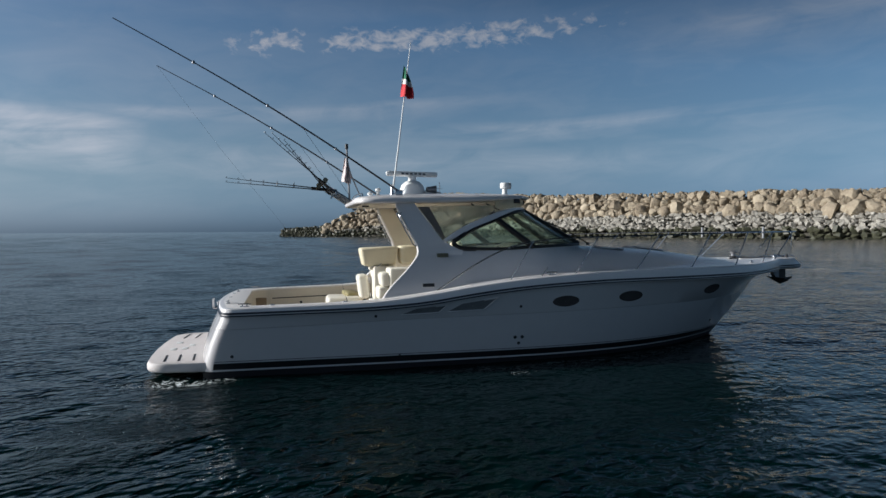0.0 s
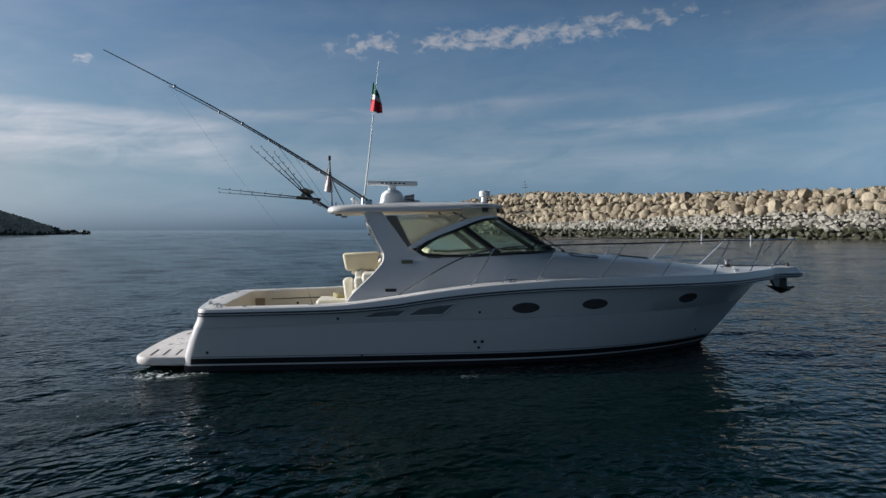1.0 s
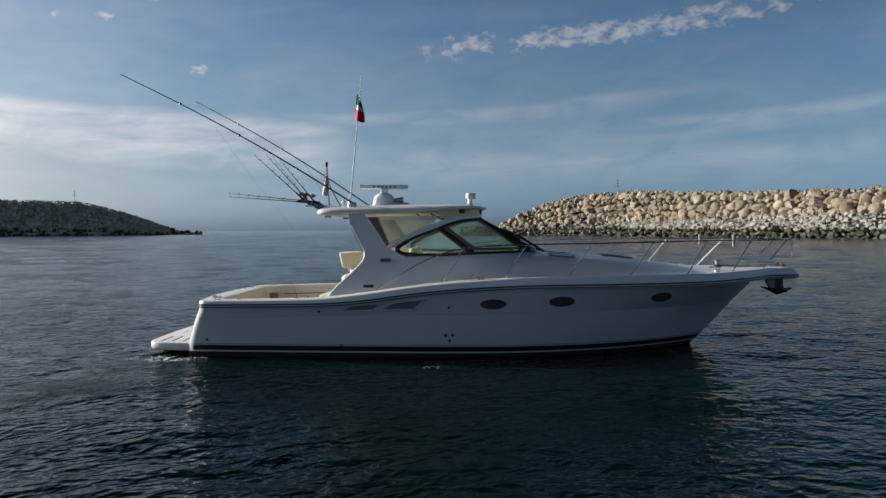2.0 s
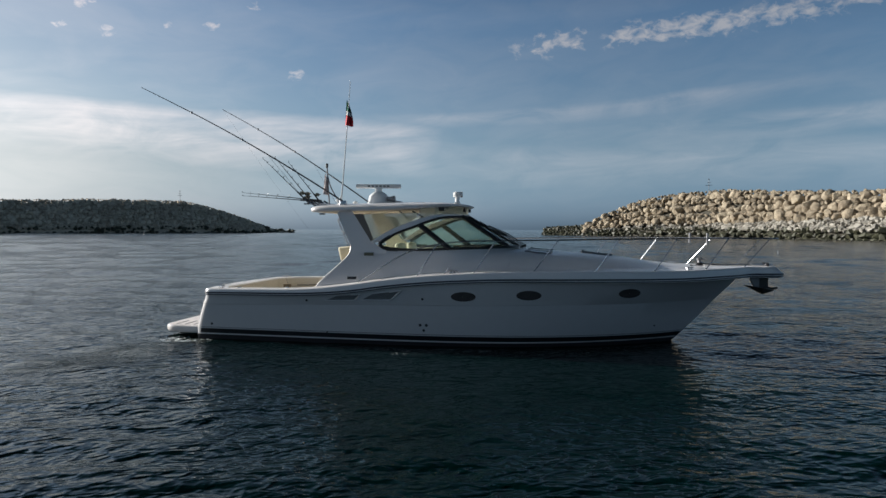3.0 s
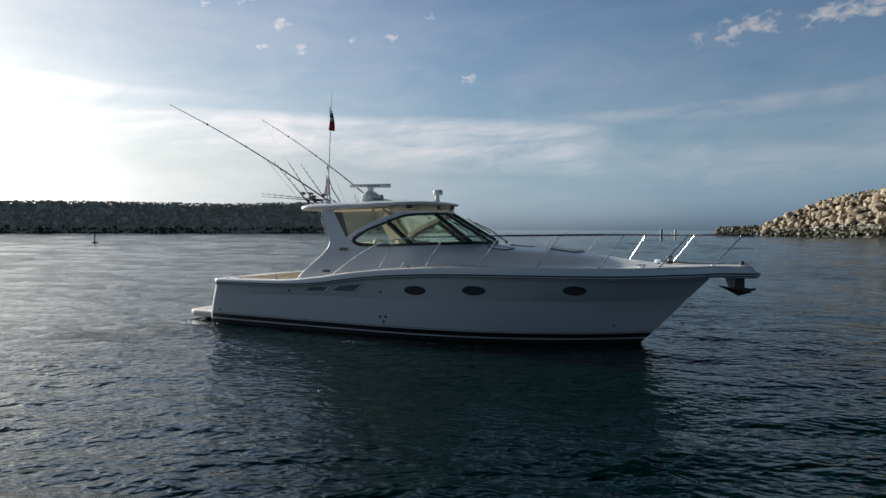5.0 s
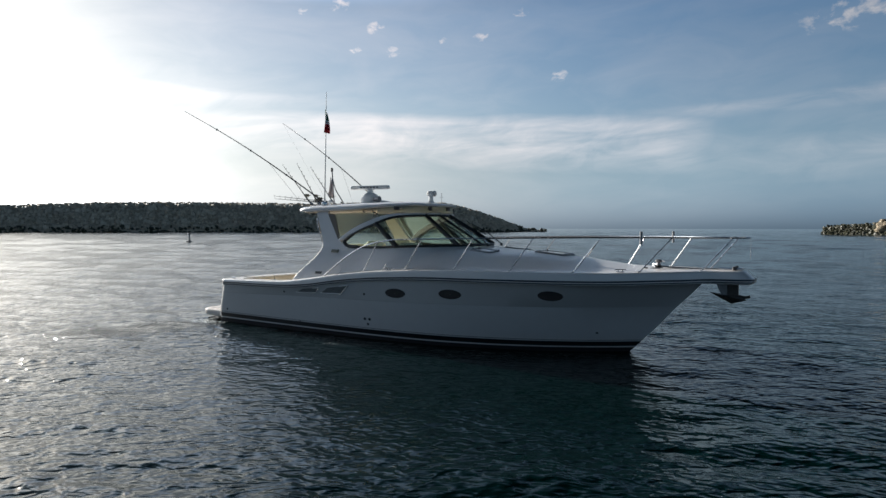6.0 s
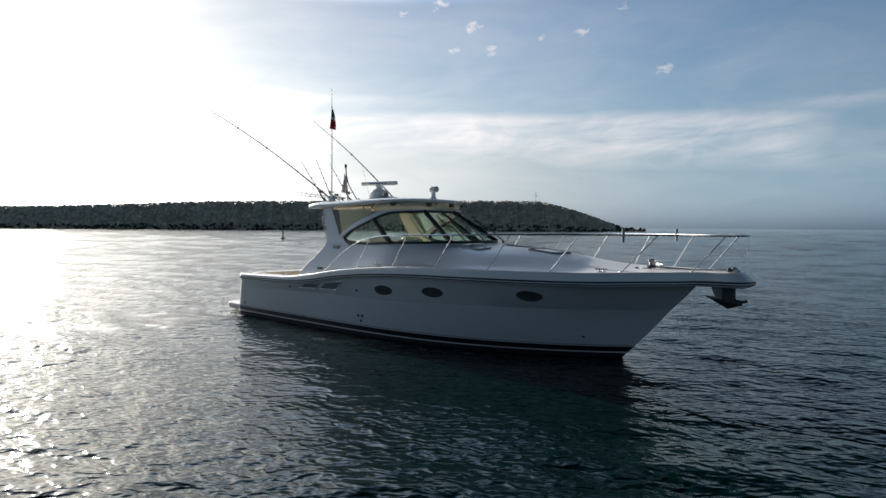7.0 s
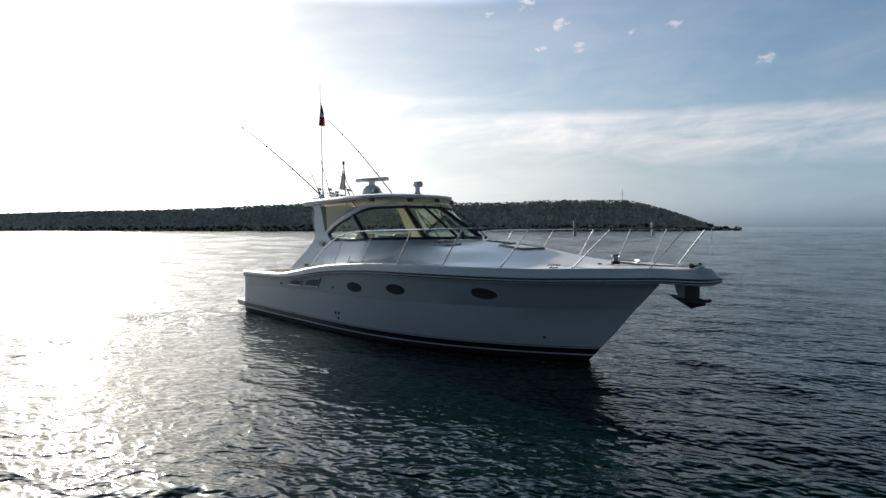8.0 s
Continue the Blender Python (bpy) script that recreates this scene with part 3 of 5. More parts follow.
hull_rows = [  # height (None: sheer), stem x, half beam along x
    (-0.55, 9.0, fair([(0, 0.0), (9, 0.0)])),
    (-0.12, 9.86, fair([(0, 1.66), (4, 1.72), (6, 1.6), (7, 1.40), (8, 1.05), (9, 0.55), (9.6, 0.17), (9.86, 0.0)])),
    (0.085, 10.07, fair([(0, 1.71), (4, 1.78), (6, 1.69), (7, 1.51), (8, 1.19), (9, 0.71), (9.7, 0.27), (10.07, 0.0)])),
    (0.22, 10.2, fair([(0, 1.73), (4, 1.80), (6, 1.73), (7, 1.57), (8, 1.28), (9, 0.83), (9.7, 0.40), (10.2, 0.0)])),
    (0.52, 10.5, fair([(0, 1.76), (4, 1.85), (6, 1.81), (7, 1.68), (8, 1.44), (9, 1.05), (9.8, 0.54), (10.5, 0.0)])),
    ("k", 10.86, fair([(0, 1.79), (4, 1.89), (6, 1.88), (7, 1.79), (8, 1.61), (9, 1.28), (9.9, 0.74), (10.5, 0.28), (10.86, 0.0)])),
    ("k+", 10.872, fair([(0, 1.803), (4, 1.903), (6, 1.893), (7, 1.803), (8, 1.623), (9, 1.293), (9.9, 0.753), (10.5, 0.293), (10.872, 0.0)])),
    ("m", 11.13, fair([(0, 1.82), (4, 1.955), (6, 1.96), (7, 1.90), (8, 1.76), (9, 1.50), (9.9, 1.03), (10.6, 0.52), (11.13, 0.0)])),
    (None, 11.37, fair([(0, 1.835), (4, 2.01), (6, 2.03), (7.6, 1.985), (8.5, 1.86), (9.5, 1.58), (10.2, 1.23), (10.7, 0.86), (11.1, 0.45), (11.37, 0.04)])),
]
knuckle_z = smooth([(0, 0.75), (1, 0.77), (2.8, 0.82), (5.7, 0.86), (7.8, 0.90), (11, 0.93)])
stern_x = smooth([(-0.6, -0.35), (0.1, -0.335), (0.2, -0.32), (0.5, -0.235), (0.75, -0.135), (1.0, -0.03), (1.3, -0.02)])
BOW_STEPS = [1 - (1 - i / 46) ** 1.35 for i in range(47)]


def row_height(kind, x):
    if kind is None:
        return sheer_z(x)
    if kind == "k":
        return knuckle_z(x)
    if kind == "k+":
        return knuckle_z(x) + 0.008
    if kind == "m":
        return 0.5 * (knuckle_z(x) + 0.008 + sheer_z(x))
    return kind


def stern_line(xa, b, grow=0.0, r=0.20):
    """Plan of the rounded quarter and the bowed transom, from the side to the centreline."""
    out = []
    for i in range(1, 9):
        a = math.pi / 2 * i / 8
        out.append((xa - r * 1.05 * math.sin(a) - grow * math.sin(a), -(b - r + r * math.cos(a)) - grow * math.cos(a)))
    x0 = out[-1][0]
    w = b - r
    for i in range(1, 11):
        y = -w * (1 - i / 10)
        out.append((x0 - 0.16 * (1 - (y / w) ** 2), y))
    return out


def hull_row(kind, stem, half, out=0.0):
    pts = []
    z0 = row_height(kind, 0.3)
    xa = 0.20 + stern_x(z0)
    for s in BOW_STEPS[::-1]:
        x = xa + s * (stem - xa)
        b = half(x) if s < 1 else 0.0
        if kind is None and s == 1:
            b = 0.02
        pts.append(Vector((x, -b, row_height(kind, x))))
    b = half(xa)
    if b > 0.1:
        pts += [Vector((x, y, z0)) for x, y in stern_line(xa, b)]
    else:
        pts += [Vector((xa - 0.36 * i / 18, 0, z0)) for i in range(1, 19)]
    if out:
        pts = offset_plan(pts, out)
    return pts


def offset_plan(pts, out):
    """Moves a line that runs from the bow along starboard to the stern outwards in plan."""
    res = []
    for i, p in enumerate(pts):
        d = pts[min(i + 1, len(pts) - 1)] - pts[max(i - 1, 0)]
        n = Vector((-d.y, d.x, 0))
        if i == 0:
            n = Vector((1, 0, 0))
        n = n.normalized() if n.length > 1e-6 else Vector((-1, 0, 0))
        res.append(p + n * out)
    return res


def full(rows):
    """Both sides of rows that end on the centreline."""
    return [row + [Vector((p.x, -p.y, p.z)) for p in row[-2::-1]] for row in rows]


hull_lines = [hull_row(*r) for r in hull_rows]
hull = part("hull", loft(full(hull_lines[2:])), GELCOAT_SHADED, yacht, "glossy white gelcoat hull with a low knuckle", angle=25)
part("hull_bottom", loft(full(hull_lines[:3])), BOTTOM, yacht, "dark antifouled bottom", angle=30)


def hull_half(x, z):
    """Half beam of the hull at a place along it."""
    at = [(row_height(k, x), f(min(x, st)) if x < st else 0.0) for k, st, f in hull_rows[1:]]
    return float(np.interp(z, [a for a, _ in at], [b for _, b in at]))


def hull_band(z_low, z_high, out):
    rows = []
    for z in (z_low, z_high):
        i = 2 if z < 0.22 else 3
        u = (z - hull_rows[i][0]) / (hull_rows[i + 1][0] - hull_rows[i][0])
        rows.append(offset_plan([a.lerp(b, u) for a, b in zip(hull_lines[i], hull_lines[i + 1])], out)[:48])
    return loft(rows)


both_sides("boot_stripe", hull_band(0.115, 0.215, 0.005), BOOT, yacht, "black boot stripe along the waterline")
both_sides("pin_stripe", hull_band(0.238, 0.247, 0.004), NAVY, yacht, "thin dark pin stripe")
both_sides("waterline_stripe", hull_band(0.088, 0.108, 0.005), GELCOAT_SHADED, yacht, "thin white waterline stripe")


# ---- gunwale, rub rail and deck edge, swept round the whole boat ----
def sheer_line():
    pts = [Vector((12.14, 0, 0)), Vector((12.14, -0.13, 0)), Vector((12.125, -0.20, 0)), Vector((12.08, -0.25, 0))]
    for i in range(1, 71):
        x = 12.05 - i * (12.05 - 0.165) / 70
        pts.append(Vector((x, -deck_b(x), 0)))
    return pts + [Vector((x, y, 0)) for x, y in stern_line(0.165, deck_b(0.165), 0.0, 0.17)]


SHEER = sheer_line()


def sweep_deck(profile):
    """profile: (outwards, up, share of the lip's height)."""
    rows = []
    for out, up, share in profile:
        line = offset_plan(SHEER, out)
        tip = 0.16 * max(0.0, share - 0.1)          # the pulpit's end slopes back
        line = [Vector((q.x - tip * min(1.0, max(0.0, (q.x - 11.7) / 0.4)), q.y, 0)) for q in line]
        rows.append([Vector((q.x, q.y, sheer_z(p.x) + up + share * lip(p.x))) for p, q in zip(SHEER, line)])
    return loft(full(rows))


part("gunwale", sweep_deck([(0.0, -0.052, 0), (0.02, -0.048, 0), (0.028, 0.0, 0), (0.026, 0.02, 0.1), (0.022, 0.0, 0.6), (0.018, 0.0, 0.90), (0.008, 0.0, 0.975), (-0.008, 0.0, 1.0),
                            (-0.075, 0, 1.0)]), GELCOAT_LIT, yacht, "white moulded deck edge", angle=60)
part("rub_rail", sweep_deck([(0.02, 0.034, 0), (0.044, 0.031, 0), (0.048, 0.018, 0), (0.044, 0.004, 0), (0.02, 0.001, 0)]), NAVY, yacht, "dark rub rail stripe")
part("rub_rail", sweep_deck([(0.015, -0.014, 0), (0.038, -0.015, 0), (0.038, -0.037, 0), (0.012, -0.038, 0)]), NAVY, yacht, "thin dark lower stripe")


def deck_z(x):
    return sheer_z(x) + lip(x)


# ---- foredeck with its raised trunk, and the side decks ----
ridge_z = smooth([(6.4, 2.0), (6.7, 1.98), (7.3, 1.935), (8.0, 1.90), (8.8, 1.82), (9.4, 1.735), (9.9, 1.675), (10.3, 1.64), (11, 1.628), (12.4, 1.655)])
sill_y = smooth([(3.3, 1.44), (4.0, 1.42), (4.7, 1.425), (5.3, 1.40), (5.9, 1.22), (6.3, 0.97), (6.52, 0.75), (6.66, 0.35)])
sill_z = smooth([(3.3, 1.94), (4.0, 1.955), (4.7, 1.945), (5.3, 1.975), (5.9, 1.99), (6.52, 2.0), (6.7, 2.0)])
trunk_b = smooth([(5.2, 1.30), (6.4, 1.24), (7.2, 1.16), (8.0, 1.02), (8.8, 0.80), (9.6, 0.62), (10.3, 0.5), (11, 0.4), (12.4, 0.15)])


def fore_row(x):
    b, dz, rz = deck_b(x), deck_z(x), max(ridge_z(x), deck_z(x) + 0.012)
    e = b - 0.075
    foot = max(e * 0.35, e - 0.26)
    tb = min(trunk_b(x), foot * 0.9)
    up = rz - dz
    return [Vector(p) for p in ((x, -e, dz), (x, -(e * 0.5 + foot * 0.5), dz + 0.004), (x, -foot, dz + 0.01), (x, -(foot * 0.8 + tb * 0.2), dz + up * 0.16 + 0.01),
                                (x, -(foot * 0.4 + tb * 0.6), dz + up * 0.52), (x, -tb, dz + up * 0.76), (x, -tb * 0.8, dz + up * 0.87),
                                (x, -tb * 0.5, dz + up * 0.955), (x, -tb * 0.2, dz + up * 0.995), (x, 0, rz))]


fore = [fore_row(x) for x in np.linspace(6.45, 11.96, 60)]
fore_full = [r + [Vector((p.x, -p.y, p.z)) for p in r[-2::-1]] for r in fore]
part("foredeck", loft(fore_full), GELCOAT_LIT, yacht, "white moulded foredeck with raised trunk", angle=60)


def side_row(x):
    b, dz = deck_b(x) - 0.075, deck_z(x)
    foot = b - (0.26 if x > 4.4 else 0.12 + 0.14 * max(0, x - 3.3) / 1.1)
    y6, z6 = sill_y(x), sill_z(x)
    pts = [Vector(p) for p in ((x, -b, dz), (x, -(b + foot) / 2, dz + 0.004), (x, -foot, dz + 0.01), (x, -(foot * 0.82 + y6 * 0.18), dz + 0.10 * (z6 - dz)),
                               (x, -(foot * 0.45 + y6 * 0.55), dz + 0.52 * (z6 - dz)), (x, -(foot * 0.14 + y6 * 0.86), dz + 0.85 * (z6 - dz)), (x, -y6, z6))]
    w = min(1.0, max(0.0, (x - 5.5) / 0.9))
    if w > 0:                                # runs over into the foredeck's section
        deck = fore_row(x)
        for p in pts[3:6]:
            p.z += (float(np.interp(p.y, [q.y for q in deck], [q.z for q in deck])) - p.z) * w * w * (3 - 2 * w)
    return pts


both_sides("cabin_side", thicken(loft([side_row(x) for x in np.linspace(3.98, 6.62, 34)]), 0.03), GELCOAT_LIT, yacht, "white cabin side above the side deck", angle=60)

# aft wing of the cabin side, leaning aft into the leg that carries the hardtop
wing_aft = smooth([(1.10, 2.52), (1.19, 2.57), (1.68, 3.05), (1.80, 3.155), (1.90, 3.21), (1.98, 3.215), (2.07, 3.19), (2.25, 3.10), (2.64, 2.91), (2.82, 2.83)])
wing_fore = smooth([(1.10, 4.0), (1.94, 4.0), (1.98, 3.93), (2.03, 3.80), (2.08, 3.725), (2.14, 3.64), (2.40, 3.45), (2.71, 3.22), (2.82, 3.14)])
wing_y = smooth([(1.10, 1.80), (1.30, 1.735), (1.60, 1.61), (1.85, 1.50), (2.08, 1.405), (2.40, 1.335), (2.71, 1.275), (2.82, 1.25)])


def wing():
    rows = []
    for z in [1.13, 1.2, 1.3, 1.4, 1.5, 1.6, 1.7, 1.78, 1.85, 1.90, 1.94, 1.98, 2.02, 2.05, 2.08, 2.11, 2.14, 2.2, 2.3, 2.4, 2.5, 2.6, 2.7, 2.82]:
        a, b = wing_aft(z), wing_fore(z)
        row = []
        for i in range(11):
            x = a + (b - a) * i / 10
            y = wing_y(z)
            if z < 1.94 and x > 2.9:        # meets the cabin side
                s = side_row(4.0)
                ys = float(np.interp(z, [q.z for q in s[2:]], [-q.y for q in s[2:]]))
                u = (x - 2.9) / 1.1
                y = y + (ys - y) * u * u * (3 - 2 * u)
            row.append(Vector((x, -y, max(z, min(deck_z(x), 1.6)) if z < 1.3 else z)))
        rows.append(row)
    return thicken(loft(rows), 0.07)


both_sides("hardtop_leg", wing(), GELCOAT_LIT, yacht, "white cabin wing and hardtop leg", angle=50)


def leg_liner():
    """The cream inner face of the wing and leg."""
    rows = []
    for z in np.linspace(1.30, 2.76, 20):
        a, b = wing_aft(z) + 0.012, wing_fore(z) - 0.02
        rows.append([Vector((a + (b - a) * i / 6, -(wing_y(z) - 0.086), z)) for i in range(7)])
    return thicken(loft(rows), 0.01)


both_sides("leg_liner", leg_liner(), CREAM, yacht, "cream inner lining of the hardtop leg", angle=50)
leg_rail = [(wing_aft(z) - 0.075, -wing_y(z) + 0.02, z) for z in np.linspace(2.06, 2.60, 9)]
leg_rail = [(wing_aft(2.02), -wing_y(2.02) + 0.02, 2.02), *leg_rail, (wing_aft(2.64), -wing_y(2.64) + 0.02, 2.64)]
both_sides("leg_grab_rail", tube(rail_curve(leg_rail, 24), 0.012), CHROME, yacht, "polished steel grab rail on the leg's aft edge")


def wing_trim():
    zs = np.linspace(1.16, 2.75, 26)
    return tube([(wing_aft(z) - 0.008, -wing_y(z) + 0.03, z) for z in zs], 0.028, 8)


both_sides("wing_edge", wing_trim(), DECK_WHITE, yacht, "rounded white edge moulding")

# ---- cockpit: caps, liner and sole ----
def cockpit_lines():
    outer = [Vector((x, -(deck_b(x) - 0.07), deck_z(x) + 0.002)) for x in np.linspace(4.02, 0.165, 24)]
    outer += [Vector((x + 0.06, y * 0.965, deck_z(0) + 0.002)) for x, y in stern_line(0.165, deck_b(0.165), 0.0, 0.17)]
    inner = [Vector((x, -(deck_b(x) - 0.30), deck_z(x) + 0.006)) for x in np.linspace(4.02, 0.62, 24)]
    b = deck_b(0.62) - 0.30
    for i in range(1, 9):
        a = math.pi / 2 * i / 8
        inner.append(Vector((0.62 - 0.35 * math.sin(a), -(b - 0.35 + 0.35 * math.cos(a)), deck_z(0) + 0.006)))
    for i in range(1, 11):
        inner.append(Vector((0.27, -(b - 0.35) * (1 - i / 10), deck_z(0) + 0.006)))
    return outer, inner


cap_out, cap_in = cockpit_lines()
part("coaming_cap", loft(full([cap_out, [(a + b) / 2 + Vector((0, 0, 0.012)) for a, b in zip(cap_out, cap_in)], cap_in,
                               [p + Vector((0, 0, -0.03)) for p in cap_in]])), DECK_WHITE, yacht, "white cockpit coaming cap", angle=60)
low = [Vector((p.x, p.y * 0.985, 0.40)) for p in cap_in]
part("cockpit_liner", loft(full([[p + Vector((0, 0, -0.028)) for p in cap_in], [Vector((p.x, p.y * 0.99, 0.78)) for p in cap_in], low])), CREAM, yacht,
     "cream cockpit liner")
part("cockpit_sole", loft([[Vector((x, y, 0.40)) for y in (-1.7, 0, 1.7)] for x in (0.3, 2.2, 3.6)]), NONSKID, yacht, "pale non-skid cockpit sole")
part("helm_deck", box((4.0, 3.1, 0.08), (4.55, 0, 0.92), 0.01), NONSKID, yacht, "raised helm deck")
part("bulkhead", box((0.05, 3.0, 0.56), (2.55, 0, 0.66), 0.01), CREAM, yacht, "cream step bulkhead")
# dark toe recess line along the liner and a locker door
for side in (1, -1):
    seam = [(x, side * (deck_b(x) - 0.305), 0.885 + 0.02 * x) for x in np.linspace(0.66, 2.5, 12)]
    part("liner_groove", tube(seam, 0.012, 6), DARK, yacht, "dark bolster groove")
part("locker_door", box((0.30, 0.04, 0.20), (0.40, 1.44, 0.83), 0.008), mat("brown_locker", (0.26, 0.20, 0.13), 0.5), yacht, "brown locker door in the liner")
part("liner_light", lathe([(0.012, 0), (0.028, 0.0), (0.028, 0.03), (0.012, 0.035)], (1.25, 1.575, 0.80), 12, "y"), DARK, yacht)

# ---- transom, platform ----
def platform_outline(z, grow=0.0):
    pts = []
    for i in range(0, 9):
        a = math.pi / 2 * i / 8
        r = 0.34
        pts.append(Vector((-1.22 - grow + r - r * math.sin(a) * 1.0, -(1.60 + grow - r + r * math.cos(a)), z)))
    pts = [Vector((-0.05, -1.66 - grow, z)), Vector((-0.5, -1.645 - grow, z))] + pts
    pts += [Vector((-1.22 - grow - 0.06 * (1 - (k / 6) ** 2), -(1.26 * k / 6), z)) for k in (5, 4, 3, 2, 1)]
    pts.append(Vector((-1.28 - grow, 0, z)))
    return pts


plat = part("swim_platform", loft(full([platform_outline(0.06, -0.12), platform_outline(0.085, -0.02), platform_outline(0.12, 0.0), platform_outline(0.20, 0.0),
                                        platform_outline(0.228, -0.012), platform_outline(0.236, -0.04), [Vector((0.12, p.y * 0.9, 0.238)) for p in platform_outline(0)]])),
            PLATFORM, yacht, "white moulded swim platform with drain slots", angle=50)
for sx in (-0.965, -0.75, -0.525):
    for sy in (-1.16, 1.16):
        part("slot", box((0.034, 0.56, 0.012), (sx, sy, 0.236), 0.005, (0, 0, 5 if sy < 0 else -5)), DARK, plat, "dark drain slot")
for sx, sy in ((-0.98, -0.33), (-0.80, -0.28), (-0.72, 0.05), (-0.98, 0.36)):
    part("fitting", box((0.10, 0.16, 0.012), (sx, sy, 0.238), 0.005), PLASTIC, plat, "small pale deck fitting")
part("transom_door", box((0.035, 0.62, 0.62), (-0.205, 0.55, 0.70), 0.02, (0, -17, 0)), GELCOAT_SHADED, yacht, "white transom door")
for sy in (-0.75, 0.0, 0.75):
    part("transom_rod_holder", tube([(-0.02, sy, 1.09), (-0.02, sy, 1.102)], 0.04, 12), CHROME, yacht)
for gy in (0.42, 0.58):
    grab = rail_curve([(-0.30, gy, 0.86), (-0.38, gy, 0.86), (-0.40, gy, 0.89), (-0.40, gy, 1.0), (-0.39, gy, 1.04)], 14)
    part("grab_rail", tube(grab, 0.014), CHROME, yacht, "polished steel grab rail at the transom")


def cleat(x, y, z, turn, parent):
    bm = tube([(-0.10, 0, 0.04), (-0.06, 0, 0.045), (0.06, 0, 0.045), (0.10, 0, 0.04)], 0.009)
    for k in (-0.035, 0.035):
        tube([(k, 0, 0), (k, 0, 0.045)], 0.010, 8, bm)
    box((0.14, 0.05, 0.012), (0, 0, 0.006), 0.003, bm=bm)
    bmesh.ops.transform(bm, matrix=pose(x, y, z, 0, 0, turn), verts=bm.verts)
    part("cleat", bm, CHROME, parent, "polished steel mooring cleat")


for side in (-1, 1):
    cleat(0.32, side * 1.70, deck_z(0) + 0.01, 10 * side, yacht)
    cleat(0.02, side * 1.1, deck_z(0) + 0.01, 90, yacht)
    cleat(5.5, side * (deck_b(5.5) - 0.16), deck_z(5.5) + 0.002, 0, yacht)
    cleat(10.15, side * (deck_b(10.15) - 0.22), deck_z(10.15) + 0.004, -35 * side, yacht)
    for sx in (0.75, 1.9):
        part("gunwale_rod_holder", lathe([(0.02, 0.0), (0.045, 0.0), (0.045, 0.012), (0.03, 0.014)], (sx, side * (deck_b(sx) - 0.19), deck_z(sx) + 0.012), 14), CHROME, yacht)


# ---- hull ports, engine-room vents and through-hull fittings ----
def hull_patch(outline, out, thick=0.02):
    """A closed plate that follows the hull side; outline: (x, z) points round a centre."""
    cx, cz = (sum(p[k] for p in outline) / len(outline) for k in (0, 1))
    rows = []
    for k, o in ((1.0, -thick), (1.0, out), (0.9, out), (0.45, out), (0.02, out)):
        row = []
        for x, z in outline:
            px, pz = cx + (x - cx) * k, cz + (z - cz) * k
            row.append(Vector((px, -(hull_half(px, pz) + o), pz)))
        rows.append(row)
    return loft(rows, True)


def oval(cx, cz, a, b, tilt=0.0, n=28):
    return [(cx + a * math.cos(u) * math.cos(tilt) - b * math.sin(u) * math.sin(tilt),
             cz + a * math.cos(u) * math.sin(tilt) + b * math.sin(u) * math.cos(tilt)) for u in (2 * math.pi * k / n for k in range(n))]


def hull_ring(outline, inner, out):
    cx, cz = (sum(p[k] for p in outline) / len(outline) for k in (0, 1))
    rows = []
    for k, o in ((1.0, -0.01), (1.0, out), (inner, out), (inner, -0.01)):
        rows.append([Vector((cx + (x - cx) * k, -(hull_half(cx + (x - cx) * k, cz + (z - cz) * k) + o), cz + (z - cz) * k)) for x, z in outline])
    return loft(rows, True)


for cx, cz, a, tilt in ((5.725, 1.05, 0.25, 0.02), (7.02, 1.095, 0.245, 0.02), (8.97, 1.14, 0.215, 0.03)):
    line = oval(cx, cz, a, 0.098, tilt)
    rings = both_sides("porthole", hull_ring(line, 0.90, 0.012), PORTGLASS, yacht, "oval hull port with a dark frame")
    pane = hull_patch(oval(cx, cz, a * 0.93, 0.091, tilt), 0.005)
    part("pane", mirrored(pane), PORTGLASS, rings[1], "dark tinted oval pane")
    part("pane", pane, PORTGLASS, rings[0], "dark tinted oval pane")

VENT_DARK = mat("vent_grille", (0.16, 0.165, 0.17), 0.6, vary=0.2, scale=8)
for outline in ([(2.80, 0.905), (3.06, 1.005), (3.60, 1.055), (3.44, 0.925)], [(3.60, 0.935), (3.84, 1.065), (4.46, 1.150), (4.22, 0.945)]):
    fine = []
    for a, b in zip(outline, outline[1:] + outline[:1]):
        fine += [(a[0] + (b[0] - a[0]) * k / 5, a[1] + (b[1] - a[1]) * k / 5) for k in range(5)]
    both_sides("engine_vent", hull_patch(fine, 0.004), VENT_DARK, yacht, "grey engine-room air vent")
    edge = [Vector((x, -(hull_half(x, z) + 0.008), z)) for x, z in fine[8:] + fine[:1]]
    both_sides("vent_lip", tube(edge, 0.013, 8), GELCOAT_SHADED, yacht, "white lip round the vent")
for cx, cz, r in ((4.82, 0.44, 0.03), (4.95, 0.44, 0.03), (4.89, 0.33, 0.028), (4.89, 0.985, 0.025), (2.39, 0.90, 0.025), (0.12, 0.32, 0.026), (2.80, 0.228, 0.018), (9.55, 0.40, 0.02)):
    both_sides("through_hull_fitting", hull_patch(oval(cx, cz, r, r, 0, 14), 0.012), DARK, yacht, "small dark outlet")

